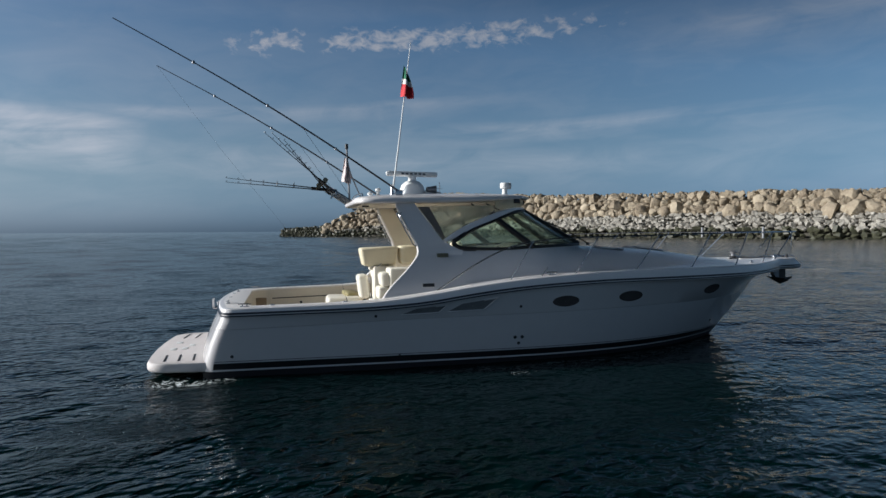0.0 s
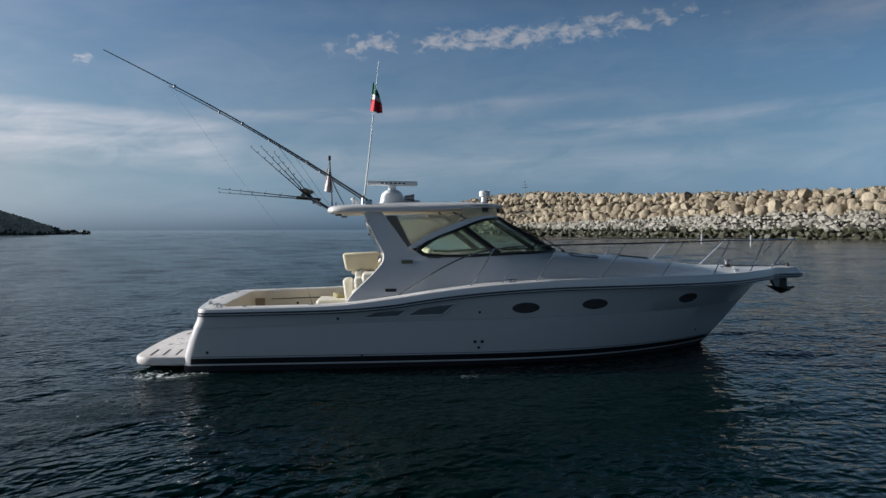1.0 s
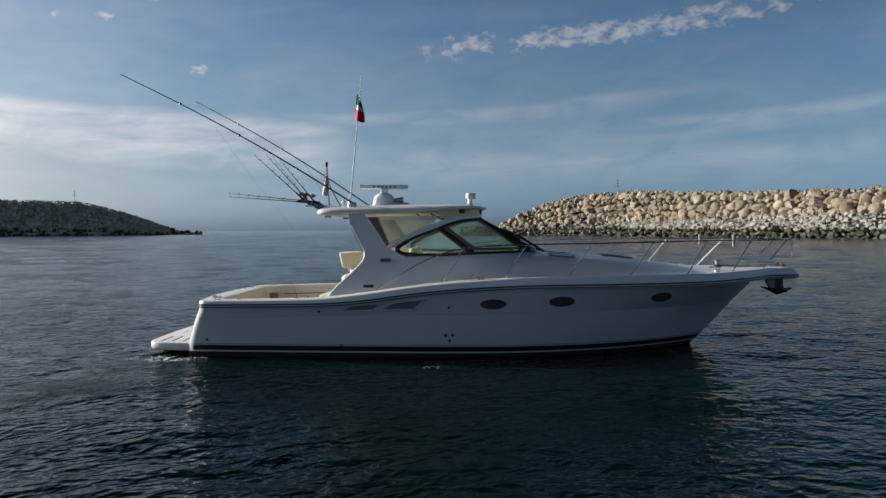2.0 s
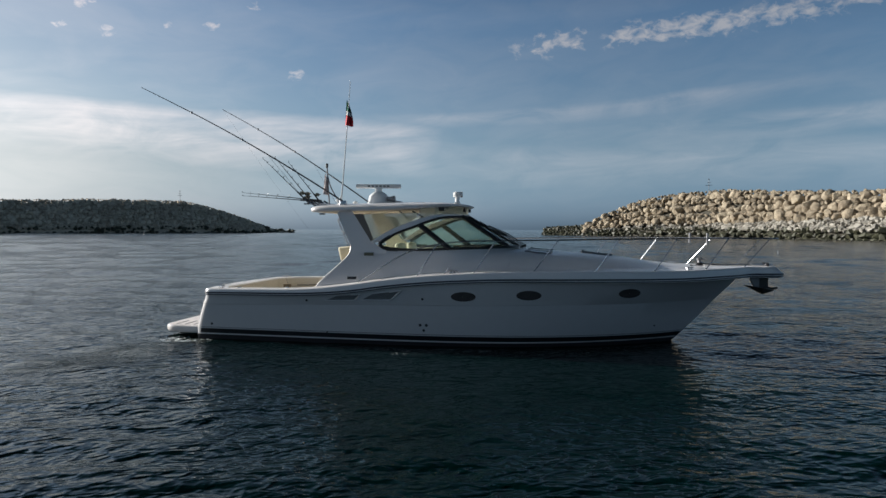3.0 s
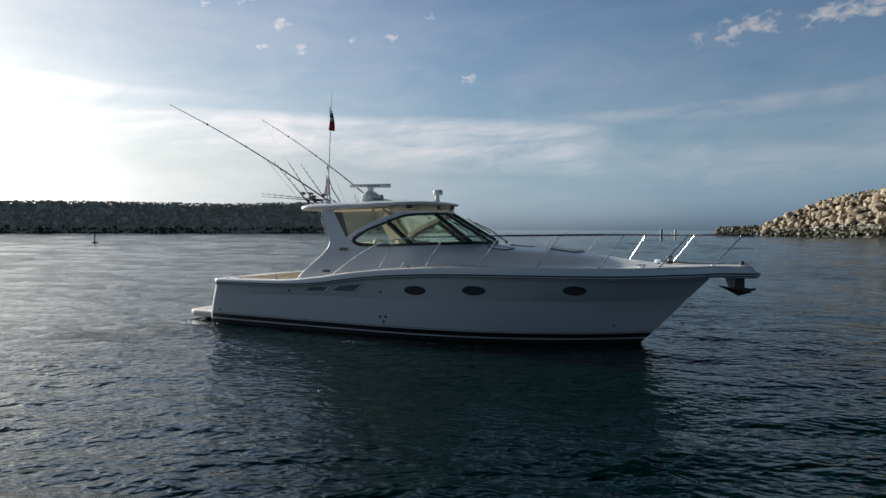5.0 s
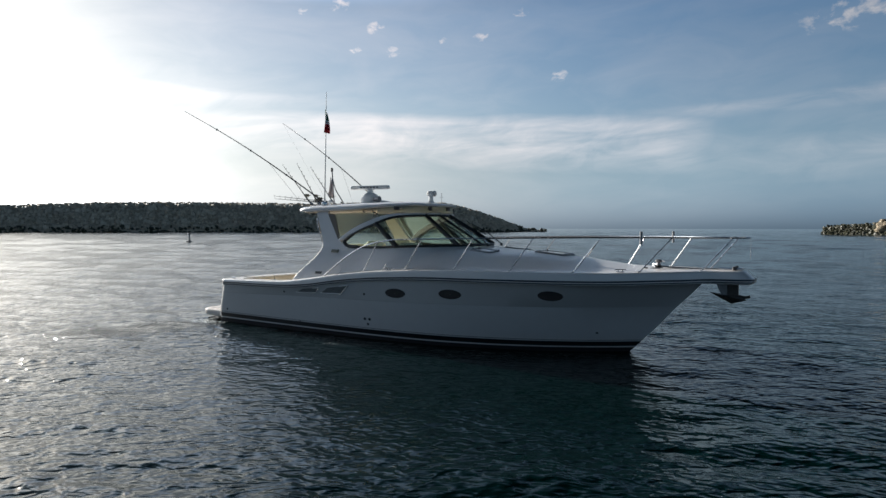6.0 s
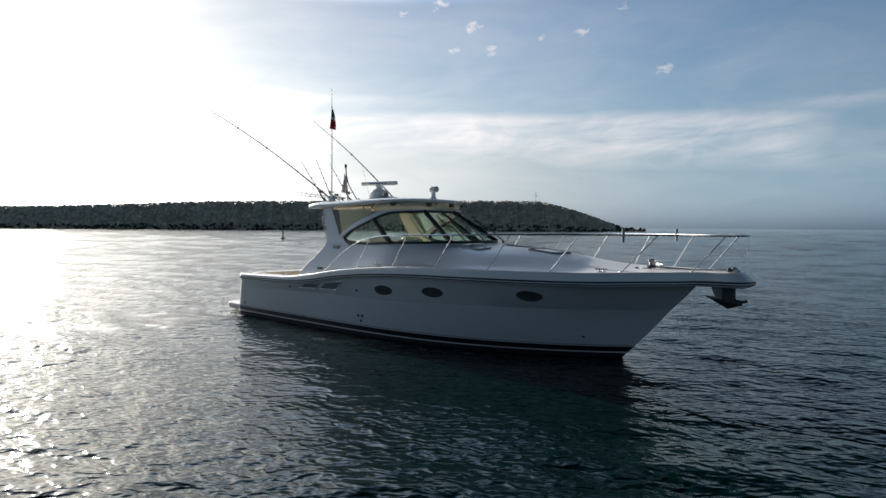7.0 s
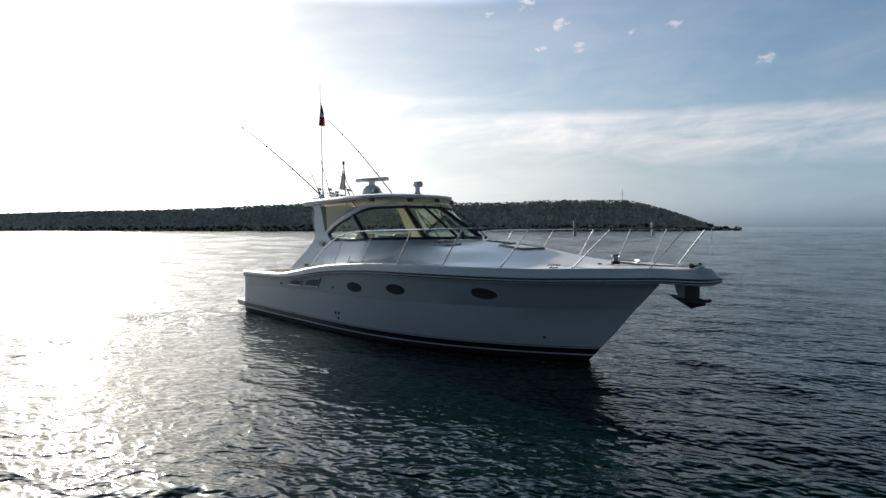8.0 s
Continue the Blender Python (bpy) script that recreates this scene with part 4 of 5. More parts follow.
# ================= windscreen and side windows =================
SILL = [(3.84, -1.405, 2.065), (3.93, -1.42, 1.995), (4.08, -1.425, 1.972), (4.7, -1.428, 1.965), (5.3, -1.403, 1.99), (5.9, -1.222, 2.005), (6.3, -0.972, 2.015), (6.52, -0.752, 2.018), (6.64, -0.35, 2.02), (6.66, 0, 2.02)]
HEAD = [(3.84, -1.40, 2.10), (4.0, -1.39, 2.205), (4.2, -1.37, 2.31), (4.61, -1.31, 2.465), (4.92, -1.24, 2.585), (5.10, -1.14, 2.635), (5.24, -1.0, 2.655), (5.36, -0.80, 2.665), (5.48, -0.4, 2.675), (5.51, 0, 2.68)]
sill = rail_curve(SILL, 61)
head = rail_curve(HEAD, 61)


def near_index(line, x, y):
    return min(range(len(line)), key=lambda i: (line[i].x - x) ** 2 + (line[i].y - y) ** 2)


def pane_between(i0, i1, j0, j1, n=12, m=6):
    """A curved pane: sill stretch i0..i1 against head stretch j0..j1."""
    rows = []
    for r in range(m + 1):
        v = r / m
        row = []
        for k in range(n + 1):
            u = k / n
            fa, fb = i0 + (i1 - i0) * u, j0 + (j1 - j0) * u
            a = sill[int(fa)].lerp(sill[min(int(fa) + 1, 60)], fa - int(fa))
            b = head[int(fb)].lerp(head[min(int(fb) + 1, 60)], fb - int(fb))
            row.append(a.lerp(b, v))
        rows.append(row)
    return thicken(loft(rows), 0.006)


S1, H1 = near_index(sill, 5.36, -1.39), near_index(head, 4.66, -1.30)
S2, H2 = near_index(sill, 6.50, -0.76), near_index(head, 5.45, -0.50)
frame_bm = tube(sill + [Vector((p.x, -p.y, p.z)) for p in sill[-2::-1]], 0.028, 8)
windscreen = part("windscreen", frame_bm, BLACK, yacht, "black-framed wraparound windscreen and side windows")
both_sides("window_corner", tube([*sill[7::-1], *head[:7]], 0.042, 8), BLACK, windscreen, "thick black aft corner of the window frame")
part("window_header", tube(head + [Vector((p.x, -p.y, p.z)) for p in head[-2::-1]], 0.03, 8), BLACK, windscreen, "black header frame")
for i0, i1, j0, j1 in ((0, S1, 0, H1), (S1, S2, H1, H2)):
    bm = pane_between(i0, i1, j0, j1)
    panes = both_sides("side_pane", bm, GLASS, windscreen, "green-tinted side glass")
    for p in panes:
        p.visible_shadow = False
mid = pane_between(S2, 60, H2, 60)
for p in both_sides("front_pane", mid, GLASS, windscreen, "green-tinted windscreen glass"):
    p.visible_shadow = False
for i, j, r in ((S1, H1, 0.058), (S2, H2, 0.052)):
    a, b = sill[i], head[j]
    both_sides("mullion", tube([a, a.lerp(b, 0.5), b], r, 8), BLACK, windscreen, "black window mullion")
part("mullion", tube([sill[60], head[60]], 0.03, 8), BLACK, windscreen, "black centre mullion")


def wiper(y0, y1):
    a = Vector((6.78, y0, 2.03))
    b = Vector((5.85, y1, 2.46))
    bm = tube([a, a.lerp(b, 0.5) + Vector((0.05, 0, 0.05)), b + Vector((0.05, 0, 0.03))], 0.012, 6)
    tube([b.lerp(a, 0.55) + Vector((0.0, -0.05, 0.02)), b + Vector((0.02, 0.0, 0.02)), b + Vector((-0.18, 0.10, 0.13))], 0.011, 6, bm)
    lathe([(0.03, 0), (0.03, 0.05), (0.015, 0.06)], (a.x, a.y, a.z - 0.04), 10, bm=bm)
    part("wiper", bm, BLACK, windscreen, "black windscreen wiper")


for y0, y1 in ((-0.62, -0.40), (0.02, 0.22), (0.66, 0.80)):
    wiper(y0, y1)

# white arch between the side window and the clear quarter panel
ARCH = [(3.64, -1.395, 2.125), (3.80, -1.385, 2.235), (4.1, -1.35, 2.40), (4.5, -1.31, 2.56), (4.80, -1.265, 2.655), (5.0, -1.20, 2.70), (5.20, -1.05, 2.715), (5.36, -0.84, 2.72),
        (5.50, -0.4, 2.725), (5.54, 0, 2.73)]


def arch_band():
    a = rail_curve(ARCH, 41)
    h = rail_curve([(p.x, p.y, p.z) for p in (Vector((3.70, -1.405, 2.095)), *[Vector(q) for q in HEAD[1:]])], 41)
    rows = [[p + Vector((0, 0.03 * min(1.0, i / 6), 0)) for i, p in enumerate(h)], [p + Vector((0.0, -0.012, 0.012)) for p in h], [p.lerp(q, 0.5) + Vector((0, -0.022, 0)) for p, q in zip(h, a)],
            [p + Vector((0, -0.012, 0.0)) for p in a], [p + Vector((0, 0.03 * min(1.0, i / 6), 0)) for i, p in enumerate(a)]]
    return loft(rows)


both_sides("window_arch", arch_band(), GELCOAT_LIT, yacht, "white arch over the side window", angle=60)


def quarter():
    low = rail_curve([(3.245, -1.275, 2.70), (3.44, -1.33, 2.42), (3.645, -1.39, 2.14)], 9)
    top = rail_curve([(3.25, -1.27, 2.71), (3.8, -1.28, 2.735), (4.62, -1.28, 2.745)], 9)
    arch = rail_curve([ARCH[0], ARCH[1], ARCH[2], ARCH[3], (4.62, -1.30, 2.65)], 9)
    # a fan of rows from the leg's edge to the arch
    rows = []
    for k in range(9):
        v = k / 8
        rows.append([top[i].lerp(arch[i], v) for i in range(9)])
    return thicken(loft(rows), 0.004)


TAUPE = mat("taupe_trim", (0.17, 0.145, 0.12), 0.7)
vinyl = both_sides("quarter_panel", quarter(), CLEAR_VINYL, yacht, "clear vinyl quarter panel")
for v in vinyl:
    v.visible_shadow = False
for side, p in zip((1, -1), vinyl):
    trim = loft([[Vector((3.225, -1.292 * side, 2.72)), Vector((3.43, -1.29 * side, 2.72))], [Vector((3.44, -1.352 * side, 2.42)), Vector((3.58, -1.352 * side, 2.42))],
                 [Vector((3.64, -1.412 * side, 2.14)), Vector((3.69, -1.408 * side, 2.18))]])
    part("panel_trim", thicken(trim, 0.012), TAUPE, p, "dark taupe zipper trim")
for x0, x1 in ((4.35, 4.22), (4.62, 4.50)):
    both_sides("panel_strut", tube([(x0 + 0.12, -1.25, 2.58 if x0 < 4.5 else 2.66), (x1, -1.2, 2.78)], 0.016, 6), DARK, yacht)

# ================= hardtop =================
def top_plan(k, z_up, n=72):
    pts = []
    for i in range(n):
        a = 2 * math.pi * i / n
        c, s = math.cos(a), math.sin(a)
        e = 2 / 2.9 if c > 0 else 2 / 9.0
        x = 3.70 + ((1.92 if c > 0 else 1.56) - (1 - k)) * math.copysign(abs(c) ** e, c)
        y = (1.36 - (1 - k)) * math.copysign(abs(s) ** (2 / 2.9 if c > 0 else 2 / 9.0), s)
        z = 2.725 + 0.016 * (x - 1.8) + z_up - (0.02 * max(0.0, abs(y) - 0.9))
        if z_up < 0.09:                      # the underside rises towards the front
            z += 0.06 * min(1.0, max(0.0, (x - 3.9) / 1.5))
        if x > 5.2:
            z -= 0.05 * (x - 5.2) ** 2
        pts.append(Vector((x, y, z)))
    return pts


rings = [top_plan(0.30, 0.085), top_plan(0.75, 0.085), top_plan(0.90, 0.07), top_plan(0.965, 0.045), top_plan(0.99, 0.055), top_plan(1.0, 0.085), top_plan(0.995, 0.118), top_plan(0.97, 0.15),
         top_plan(0.92, 0.168), top_plan(0.80, 0.185), top_plan(0.55, 0.21), top_plan(0.2, 0.232), top_plan(-0.2, 0.245)]
hardtop = part("hardtop", loft(rings, True, cap=True), GELCOAT_LIT, yacht, "white moulded hardtop with rounded edges", angle=55)
part("headliner_panel", box((2.9, 2.1, 0.03), (3.75, 0, 2.80), 0.01, (0, -0.9, 0)), CREAM, hardtop, "cream headliner")
# overhead console and brow under the front of the hardtop
brow = [p for p in rail_curve(ARCH, 61) if p.x > 4.68]
brow = brow + [Vector((p.x, -p.y, p.z)) for p in brow[-2::-1]]
brow_panel = part("brow_panel", loft([[Vector((p.x - 0.03, p.y * 0.985, p.z - 0.02)) for p in brow], [Vector((p.x - 0.02, p.y * 0.98, 2.91)) for p in brow],
                                      [Vector((p.x - 0.05, p.y * 0.95, 2.91)) for p in brow], [Vector((p.x - 0.06, p.y * 0.955, p.z - 0.02)) for p in brow]]), CLEAR_VINYL, yacht,
                  "clear vinyl strip between the windscreen and the hardtop")
brow_panel.visible_shadow = False
for x, y in ((5.12, -1.12), (5.12, 1.12), (5.50, -0.37), (5.50, 0.37)):
    part("brow_light", box((0.05, 0.12, 0.08) if x > 5.4 else (0.12, 0.05, 0.08), (x, y, 2.83), 0.008), DARK, brow_panel, "dark bracket under the hardtop")
both_sides("hatch_brace", tube([(5.1, -0.5, 2.80), (4.6, -0.5, 2.72)], 0.015, 6), DARK, hardtop)
part("top_hatch", box((0.62, 0.5, 0.035), (4.25, 0.0, 2.995), 0.012, (0, -0.8, 0)), DARK, hardtop, "low dark roof hatch")
top_rail = tube(rail_curve([(2.30, -0.95, 2.87), (2.30, -0.93, 2.945), (2.29, -0.6, 2.975), (2.28, 0, 2.98), (2.29, 0.6, 2.975), (2.30, 0.93, 2.945), (2.30, 0.95, 2.87)], 30), 0.013)
part("top_rail", top_rail, CHROME, hardtop, "low steel rail on the hardtop's aft edge")
both_sides("deck_light", box((0.12, 0.07, 0.03), (2.35, -0.9, 2.735), 0.008), DARK, hardtop)
both_sides("grab_handle", tube(rail_curve([(2.93, -1.30, 2.62), (2.895, -1.31, 2.58), (2.985, -1.36, 2.36), (3.05, -1.36, 2.30)], 12), 0.010), CHROME, yacht, "steel grab handle on the leg")

# radar
radar = part("radar_pedestal", lathe([(0.27, 2.95), (0.27, 3.0), (0.25, 3.03), (0.235, 3.12), (0.21, 3.19), (0.15, 3.245), (0.085, 3.275), (0.075, 3.33), (0.09, 3.335), (0.09, 3.36), (0.03, 3.365)],
             (3.38, 0.05, 0.0), 28), PLASTIC, yacht, "white radar pedestal on the hardtop", angle=35)
bar = box((1.06, 0.12, 0.095), (0, 0, 0), 0.03, segments=3)
bmesh.ops.transform(bar, matrix=pose(3.38, 0.05, 3.405, 0, 0, 12), verts=bar.verts)
arm = part("radar_antenna", bar, PLASTIC, radar, "white open-array radar bar")
for u in (-0.22, -0.13, -0.04, 0.05, 0.14, 0.23):
    for side in (-1, 1):
        mark = box((0.055, 0.004, 0.03), (u, side * 0.062, 0.0), 0.0)
        bmesh.ops.transform(mark, matrix=pose(3.38, 0.05, 3.405, 0, 0, 12), verts=mark.verts)
        part("mark", mark, NAVY, radar, "plain dark lettering bar")
part("radar_foot", box((0.34, 0.28, 0.08), (3.78, 0.05, 3.03), 0.03, (0, 8, 0)), PLASTIC, radar, "white sloping foot")
part("spreader_horn", lathe([(0.02, 0), (0.05, 0.02), (0.055, 0.10), (0.075, 0.2), (0.07, 0.2)], (3.62, -0.12, 3.10), 16, "x"), GALV, yacht, "grey horn on the hardtop")
# searchlight
lamp = part("searchlight", lathe([(0.075, 2.98), (0.075, 3.0), (0.055, 3.02), (0.05, 3.13), (0.085, 3.135), (0.095, 3.15), (0.095, 3.23), (0.08, 3.25), (0.02, 3.255)], (5.27, 0.0, 0.0), 24), PLASTIC, yacht,
            "white searchlight on the hardtop's front", angle=35)
part("lens", lathe([(0.02, 0.0), (0.066, 0.0), (0.07, 0.03), (0.06, 0.045), (0.01, 0.047)], (5.345, 0.0, 3.192), 18, "x"), mat("lamp_glass", (0.45, 0.47, 0.48), 0.15), lamp, "pale glass lens")
for x, y in ((2.62, -0.6), (2.62, 0.6)):
    part("gps_dome", lathe([(0.03, 2.95), (0.03, 3.02), (0.055, 3.03), (0.055, 3.06), (0.02, 3.085)], (x, y, 0), 16), PLASTIC, yacht, "small white antenna dome")

# aerial with the tricolour courtesy flag
aerial = part("aerial", tube(rail_curve([(2.82, -0.99, 2.93), (2.90, -1.05, 3.55), (3.02, -1.14, 4.6), (3.13, -1.23, 5.58)], 16), 0.017, 8, end=0.006), PLASTIC, yacht, "tall white whip aerial")
part("aerial_base", lathe([(0.04, 2.9), (0.04, 2.96), (0.03, 2.99), (0.025, 3.12), (0.02, 3.125)], (2.82, -0.99, 0), 12), CHROME, aerial, "steel ratchet base")


def hanging_flag(top, lean, height, width, colours, folds, parent):
    """A limp flag: cloth gathered along its staff, hanging in folds, in stripes across its length."""
    n, m = 14, 24
    names = []
    for c, (lo, hi, material) in enumerate(colours):
        rows = []
        for r in range(m + 1):
            v = lo + (hi - lo) * r / m
            row = []
            spread = width * (0.22 + 0.78 * math.sin(min(1.0, v * 1.15) * 1.35))
            for k in range(n + 1):
                u = k / n
                wave = 0.045 * math.sin(u * folds * math.pi + v * 2.0) * (0.4 + v)
                row.append(Vector((top[0] + lean[0] * v + spread * (u - 0.15) * 0.85, top[1] + lean[1] * v + wave, top[2] - height * v - 0.10 * u * (1 - v * 0.5))))
            rows.append(row)
        names.append(part("flag_cloth", thicken(loft(rows), 0.003), material, parent, angle=80))
    return names


for cloth, words in zip(hanging_flag((3.03, -1.16, 5.20), (-0.03, 0.01), 0.54, 0.26, ((0.0, 0.40, FLAG_GREEN), (0.40, 0.58, FLAG_WHITE), (0.58, 1.0, FLAG_RED)), 3.0, aerial),
                        ("green stripe of a limp flag", "white stripe of a limp flag", "red stripe of a limp flag")):
    tagged(cloth, words)

# short staff with a second, faded flag
staff = part("flag_staff", tube([(2.16, 0.06, 2.88), (2.13, 0.03, 3.5), (2.11, 0.02, 3.93)], 0.018, 8), GALV, yacht, "dark short flag staff")
part("staff_light", lathe([(0.02, 3.86), (0.032, 3.87), (0.032, 3.95), (0.015, 3.96)], (2.11, 0.02, 0), 10), DARK, staff, "dark staff light")
part("staff_brace", tube(rail_curve([(2.10, 0.03, 3.78), (2.17, 0.06, 3.45), (2.30, 0.16, 3.15), (2.40, 0.22, 2.95)], 12), 0.014, 6), GALV, staff)
tagged(hanging_flag((2.08, 0.0, 3.72), (-0.05, -0.02), 0.48, 0.20, ((0.0, 1.0, FLAG_PALE),), 3.0, staff)[0], "faded pink and white limp flag")

# outriggers
for side in (-1, 1):
    a, b = Vector((2.92, side * 1.10, 3.0)), Vector((-1.50, -1.80, 5.51) if side < 0 else (-1.53, 1.67, 5.66))
    line = [a.lerp(b, u) + Vector((0, 0, 0.10 * math.sin(math.pi * u))) for u in (k / 16 for k in range(17))]
    rig = part("outrigger", tube(line, 0.018, 8, end=0.007), POLE, yacht, "long dark outrigger pole")
    for u in (0.25, 0.5, 0.75):
        p = line[int(u * 16)]
        part("guide", lathe([(0.012, -0.025), (0.024, -0.018), (0.024, 0.018), (0.012, 0.025)], p, 10), GALV, rig, "steel line guide")
    part("outrigger_base", box((0.14, 0.09, 0.12), (2.92, side * 1.10, 2.96), 0.02), CHROME, rig, "steel outrigger base")
    foot = Vector((1.04, side * 1.71, 2.26))
    if side > 0:
        part("cord", tube([line[16], line[16].lerp(foot, 0.5) + Vector((0, 0, -0.06)), foot], 0.0014, 4), CARBON, rig, "thin outrigger cord")
    part("stay", tube([line[6], Vector((2.05, side * 0.95, 2.95))], 0.003, 4), CARBON, rig)

# rocket-launcher rod rack on the aft edge of the hardtop
rack = part("rod_rack", tube([(1.86, -0.75, 2.97), (1.84, 0.0, 3.0), (1.86, 0.85, 2.97)], 0.017, 8), CHROME, yacht, "steel rod rack behind the hardtop")
for y in (-0.46, -0.16, 0.14, 0.44, 0.76):
    part("rod_tube", tube([(2.16, y, 2.84), (1.74, y, 3.10)], 0.021, 10), CHROME, rack, "tilted steel rod tube")


def fishing_rod(butt, tip, words, thin=1.0, reel=True):
    a, b = Vector(butt), Vector(tip)
    d = (b - a).normalized()
    ob = thing("fishing_rod", words, "fishing rod", "rods in the rack", a)
    up = Vector((0, 0, 1)) - d * d.z
    up.normalize()
    inv = -a

    def put(name, bm, material, label=""):
        bmesh.ops.translate(bm, verts=bm.verts, vec=inv)
        return part(name, bm, material, ob, label)
    put("blank", tube([a.lerp(b, u) for u in (0.0, 0.3, 0.7, 1.0)], 0.014 * thin, 6, end=0.004 * thin), CARBON, "slim dark rod blank")
    put("grip", tube([a.lerp(b, -0.10), a.lerp(b, 0.16)], 0.019 * thin, 8), BLACK, "black foam grip")
    for k in range(6 if reel else 0):
        p = a.lerp(b, 0.34 + 0.66 * (k / 5) ** 0.85)
        r = (0.036 - 0.004 * k) * thin
        put("guide", tube([p, p + up * r * 0.9 - d * 0.012, p + up * r * 1.8, p + up * r * 0.9 + d * 0.012, p], 0.004, 5), CARBON)
    if not reel:
        return
    c = a.lerp(b, 0.09) + up * 0.06
    bm = lathe([(0.015, -0.038), (0.042, -0.038), (0.042, -0.032), (0.028, -0.03), (0.028, 0.03), (0.042, 0.032), (0.042, 0.038), (0.015, 0.038)], c, 14, "y")
    tube([c + Vector((0, 0.04, 0)), c + Vector((0, 0.09, 0)), c + Vector((0.06, 0.09, 0.02))], 0.008, 6, bm)
    put("reel", bm, REEL, "bronze fishing reel")


REEL = mat("bronze_reel", (0.20, 0.17, 0.12), 0.35, metal=0.7, vary=0.2)
fishing_rod((1.74, -0.46, 3.10), (0.62, -0.30, 4.08), "dark fishing rod tilted up in the steel rod rack")
fishing_rod((1.74, -0.16, 3.10), (0.74, 0.10, 4.14), "dark fishing rod tilted up in the steel rod rack")
fishing_rod((1.72, 0.44, 3.12), (0.95, 0.40, 4.06), "dark fishing rod tilted up in the steel rod rack")
fishing_rod((1.74, 0.14, 3.10), (-0.08, 0.02, 3.285), "dark fishing rod lying almost level behind the rack")
fishing_rod((1.74, -0.02, 3.07), (-0.08, 0.04, 3.21), "dark fishing rod lying almost level behind the rack")
fishing_rod((1.94, -1.78, 1.15), (1.83, -1.79, 1.52), "short thin rod standing in a gunwale rod holder", 0.3, False)

# ================= bow rail =================
RAIL = [(3.40, -1.745, 1.24), (3.82, -1.755, 1.51), (4.28, -1.77, 1.79), (4.70, -1.79, 1.98), (5.15, -1.82, 2.09), (5.7, -1.86, 2.15), (6.37, -1.90, 2.17), (7.58, -1.915, 2.19), (8.75, -1.76, 2.21), (9.85, -1.36, 2.22),
        (10.6, -0.97, 2.22), (11.3, -0.55, 2.22), (11.8, -0.33, 2.22), (12.04, -0.18, 2.22), (12.10, 0, 2.22)]
rail_half = rail_curve(RAIL, 70)
bow_rail = part("bow_rail", tube(rail_half + [Vector((p.x, -p.y, p.z)) for p in rail_half[-2::-1]], 0.0135, 8), CHROME, yacht, "polished steel bow rail")
for a, b in (((4.74, -1.84, 1.42), (5.18, -1.825, 2.115)), ((5.92, -1.91, 1.51), (6.37, -1.90, 2.17)), ((7.11, -1.91, 1.56), (7.58, -1.915, 2.19)), ((8.29, -1.82, 1.57), (8.75, -1.76, 2.21)),
             ((9.43, -1.57, 1.585), (9.87, -1.355, 2.22)), ((10.46, -1.07, 1.60), (10.95, -0.755, 2.22)), ((11.34, -0.36, 1.61), (11.86, -0.305, 2.22))):
    for side in (1, -1):
        p, q = Vector((a[0], a[1] * side, a[2])), Vector((b[0], b[1] * side, b[2]))
        post = part("stanchion", tube([p, q], 0.011, 8), CHROME, bow_rail, "slanted steel stanchion")
        part("stanchion_base", lathe([(0.028, -0.01), (0.028, 0.006), (0.018, 0.014), (0.014, 0.03)], p, 12), CHROME, bow_rail)
part("jackstaff", tube([(12.10, 0, 2.23), (12.10, 0, 1.85)], 0.006, 6), CHROME, bow_rail, "thin steel staff at the tip")
for side, x, y in ((1, 10.49, -1.04), (-1, 10.52, 1.02)):
    part("rail_rod_holder", tube([(x, y, 2.10), (x, y, 2.33)], 0.024, 10), mat("grey_tube", (0.30, 0.30, 0.31), 0.4), bow_rail, "grey rod holder clamped on the rail")
# short grab rail on the cabin side
both_sides("fender_post", tube([(5.30, -1.86, 1.47), (5.42, -1.86, 1.64)], 0.011, 8), CHROME, yacht)

# vents and badge on the cabin wing
def wing_plate(x0, x1, z0, z1, out, slope=0.0):
    def yy(z):
        return -(wing_y(z) + out)
    bm = bmesh.new()
    pts = [Vector((x0, yy(z0), z0)), Vector((x1, yy(z0 + slope), z0 + slope)), Vector((x1, yy(z1 + slope), z1 + slope)), Vector((x0, yy(z1), z1))]
    return slab(pts, (0, 0.05, 0), bm)


both_sides("wing_light_rim", wing_plate(3.195, 3.445, 1.322, 1.423, 0.008), DECK_WHITE, yacht, "white rim of the side light")
both_sides("wing_light", wing_plate(3.22, 3.42, 1.345, 1.40, 0.014), DARK, yacht, "dark oblong side light on the wing")
both_sides("wing_badge", wing_plate(3.52, 3.72, 1.835, 1.90, 0.010), mat("olive_badge", (0.16, 0.15, 0.10), 0.4), yacht, "dark metal badge plate")

# foredeck hatches, windlass, pulpit and anchor
def fore_top(x, y):
    """A point of the foredeck's upper surface."""
    row = fore_row(x)
    ys, zs = [-p.y for p in row][::-1], [p.z for p in row][::-1]
    return Vector((x, y, float(np.interp(abs(y), ys, zs))))


def rounded(sx, sy, r, n=5):
    """The outline of a rectangle with rounded corners."""
    corners = ((sx / 2 - r, sy / 2 - r, 0), (-sx / 2 + r, sy / 2 - r, 90), (-sx / 2 + r, -sy / 2 + r, 180), (sx / 2 - r, -sy / 2 + r, 270))
    return [(cx + r * math.cos(radians(a0 + 90 * i / n)), cy + r * math.sin(radians(a0 + 90 * i / n))) for cx, cy, a0 in corners for i in range(n + 1)]


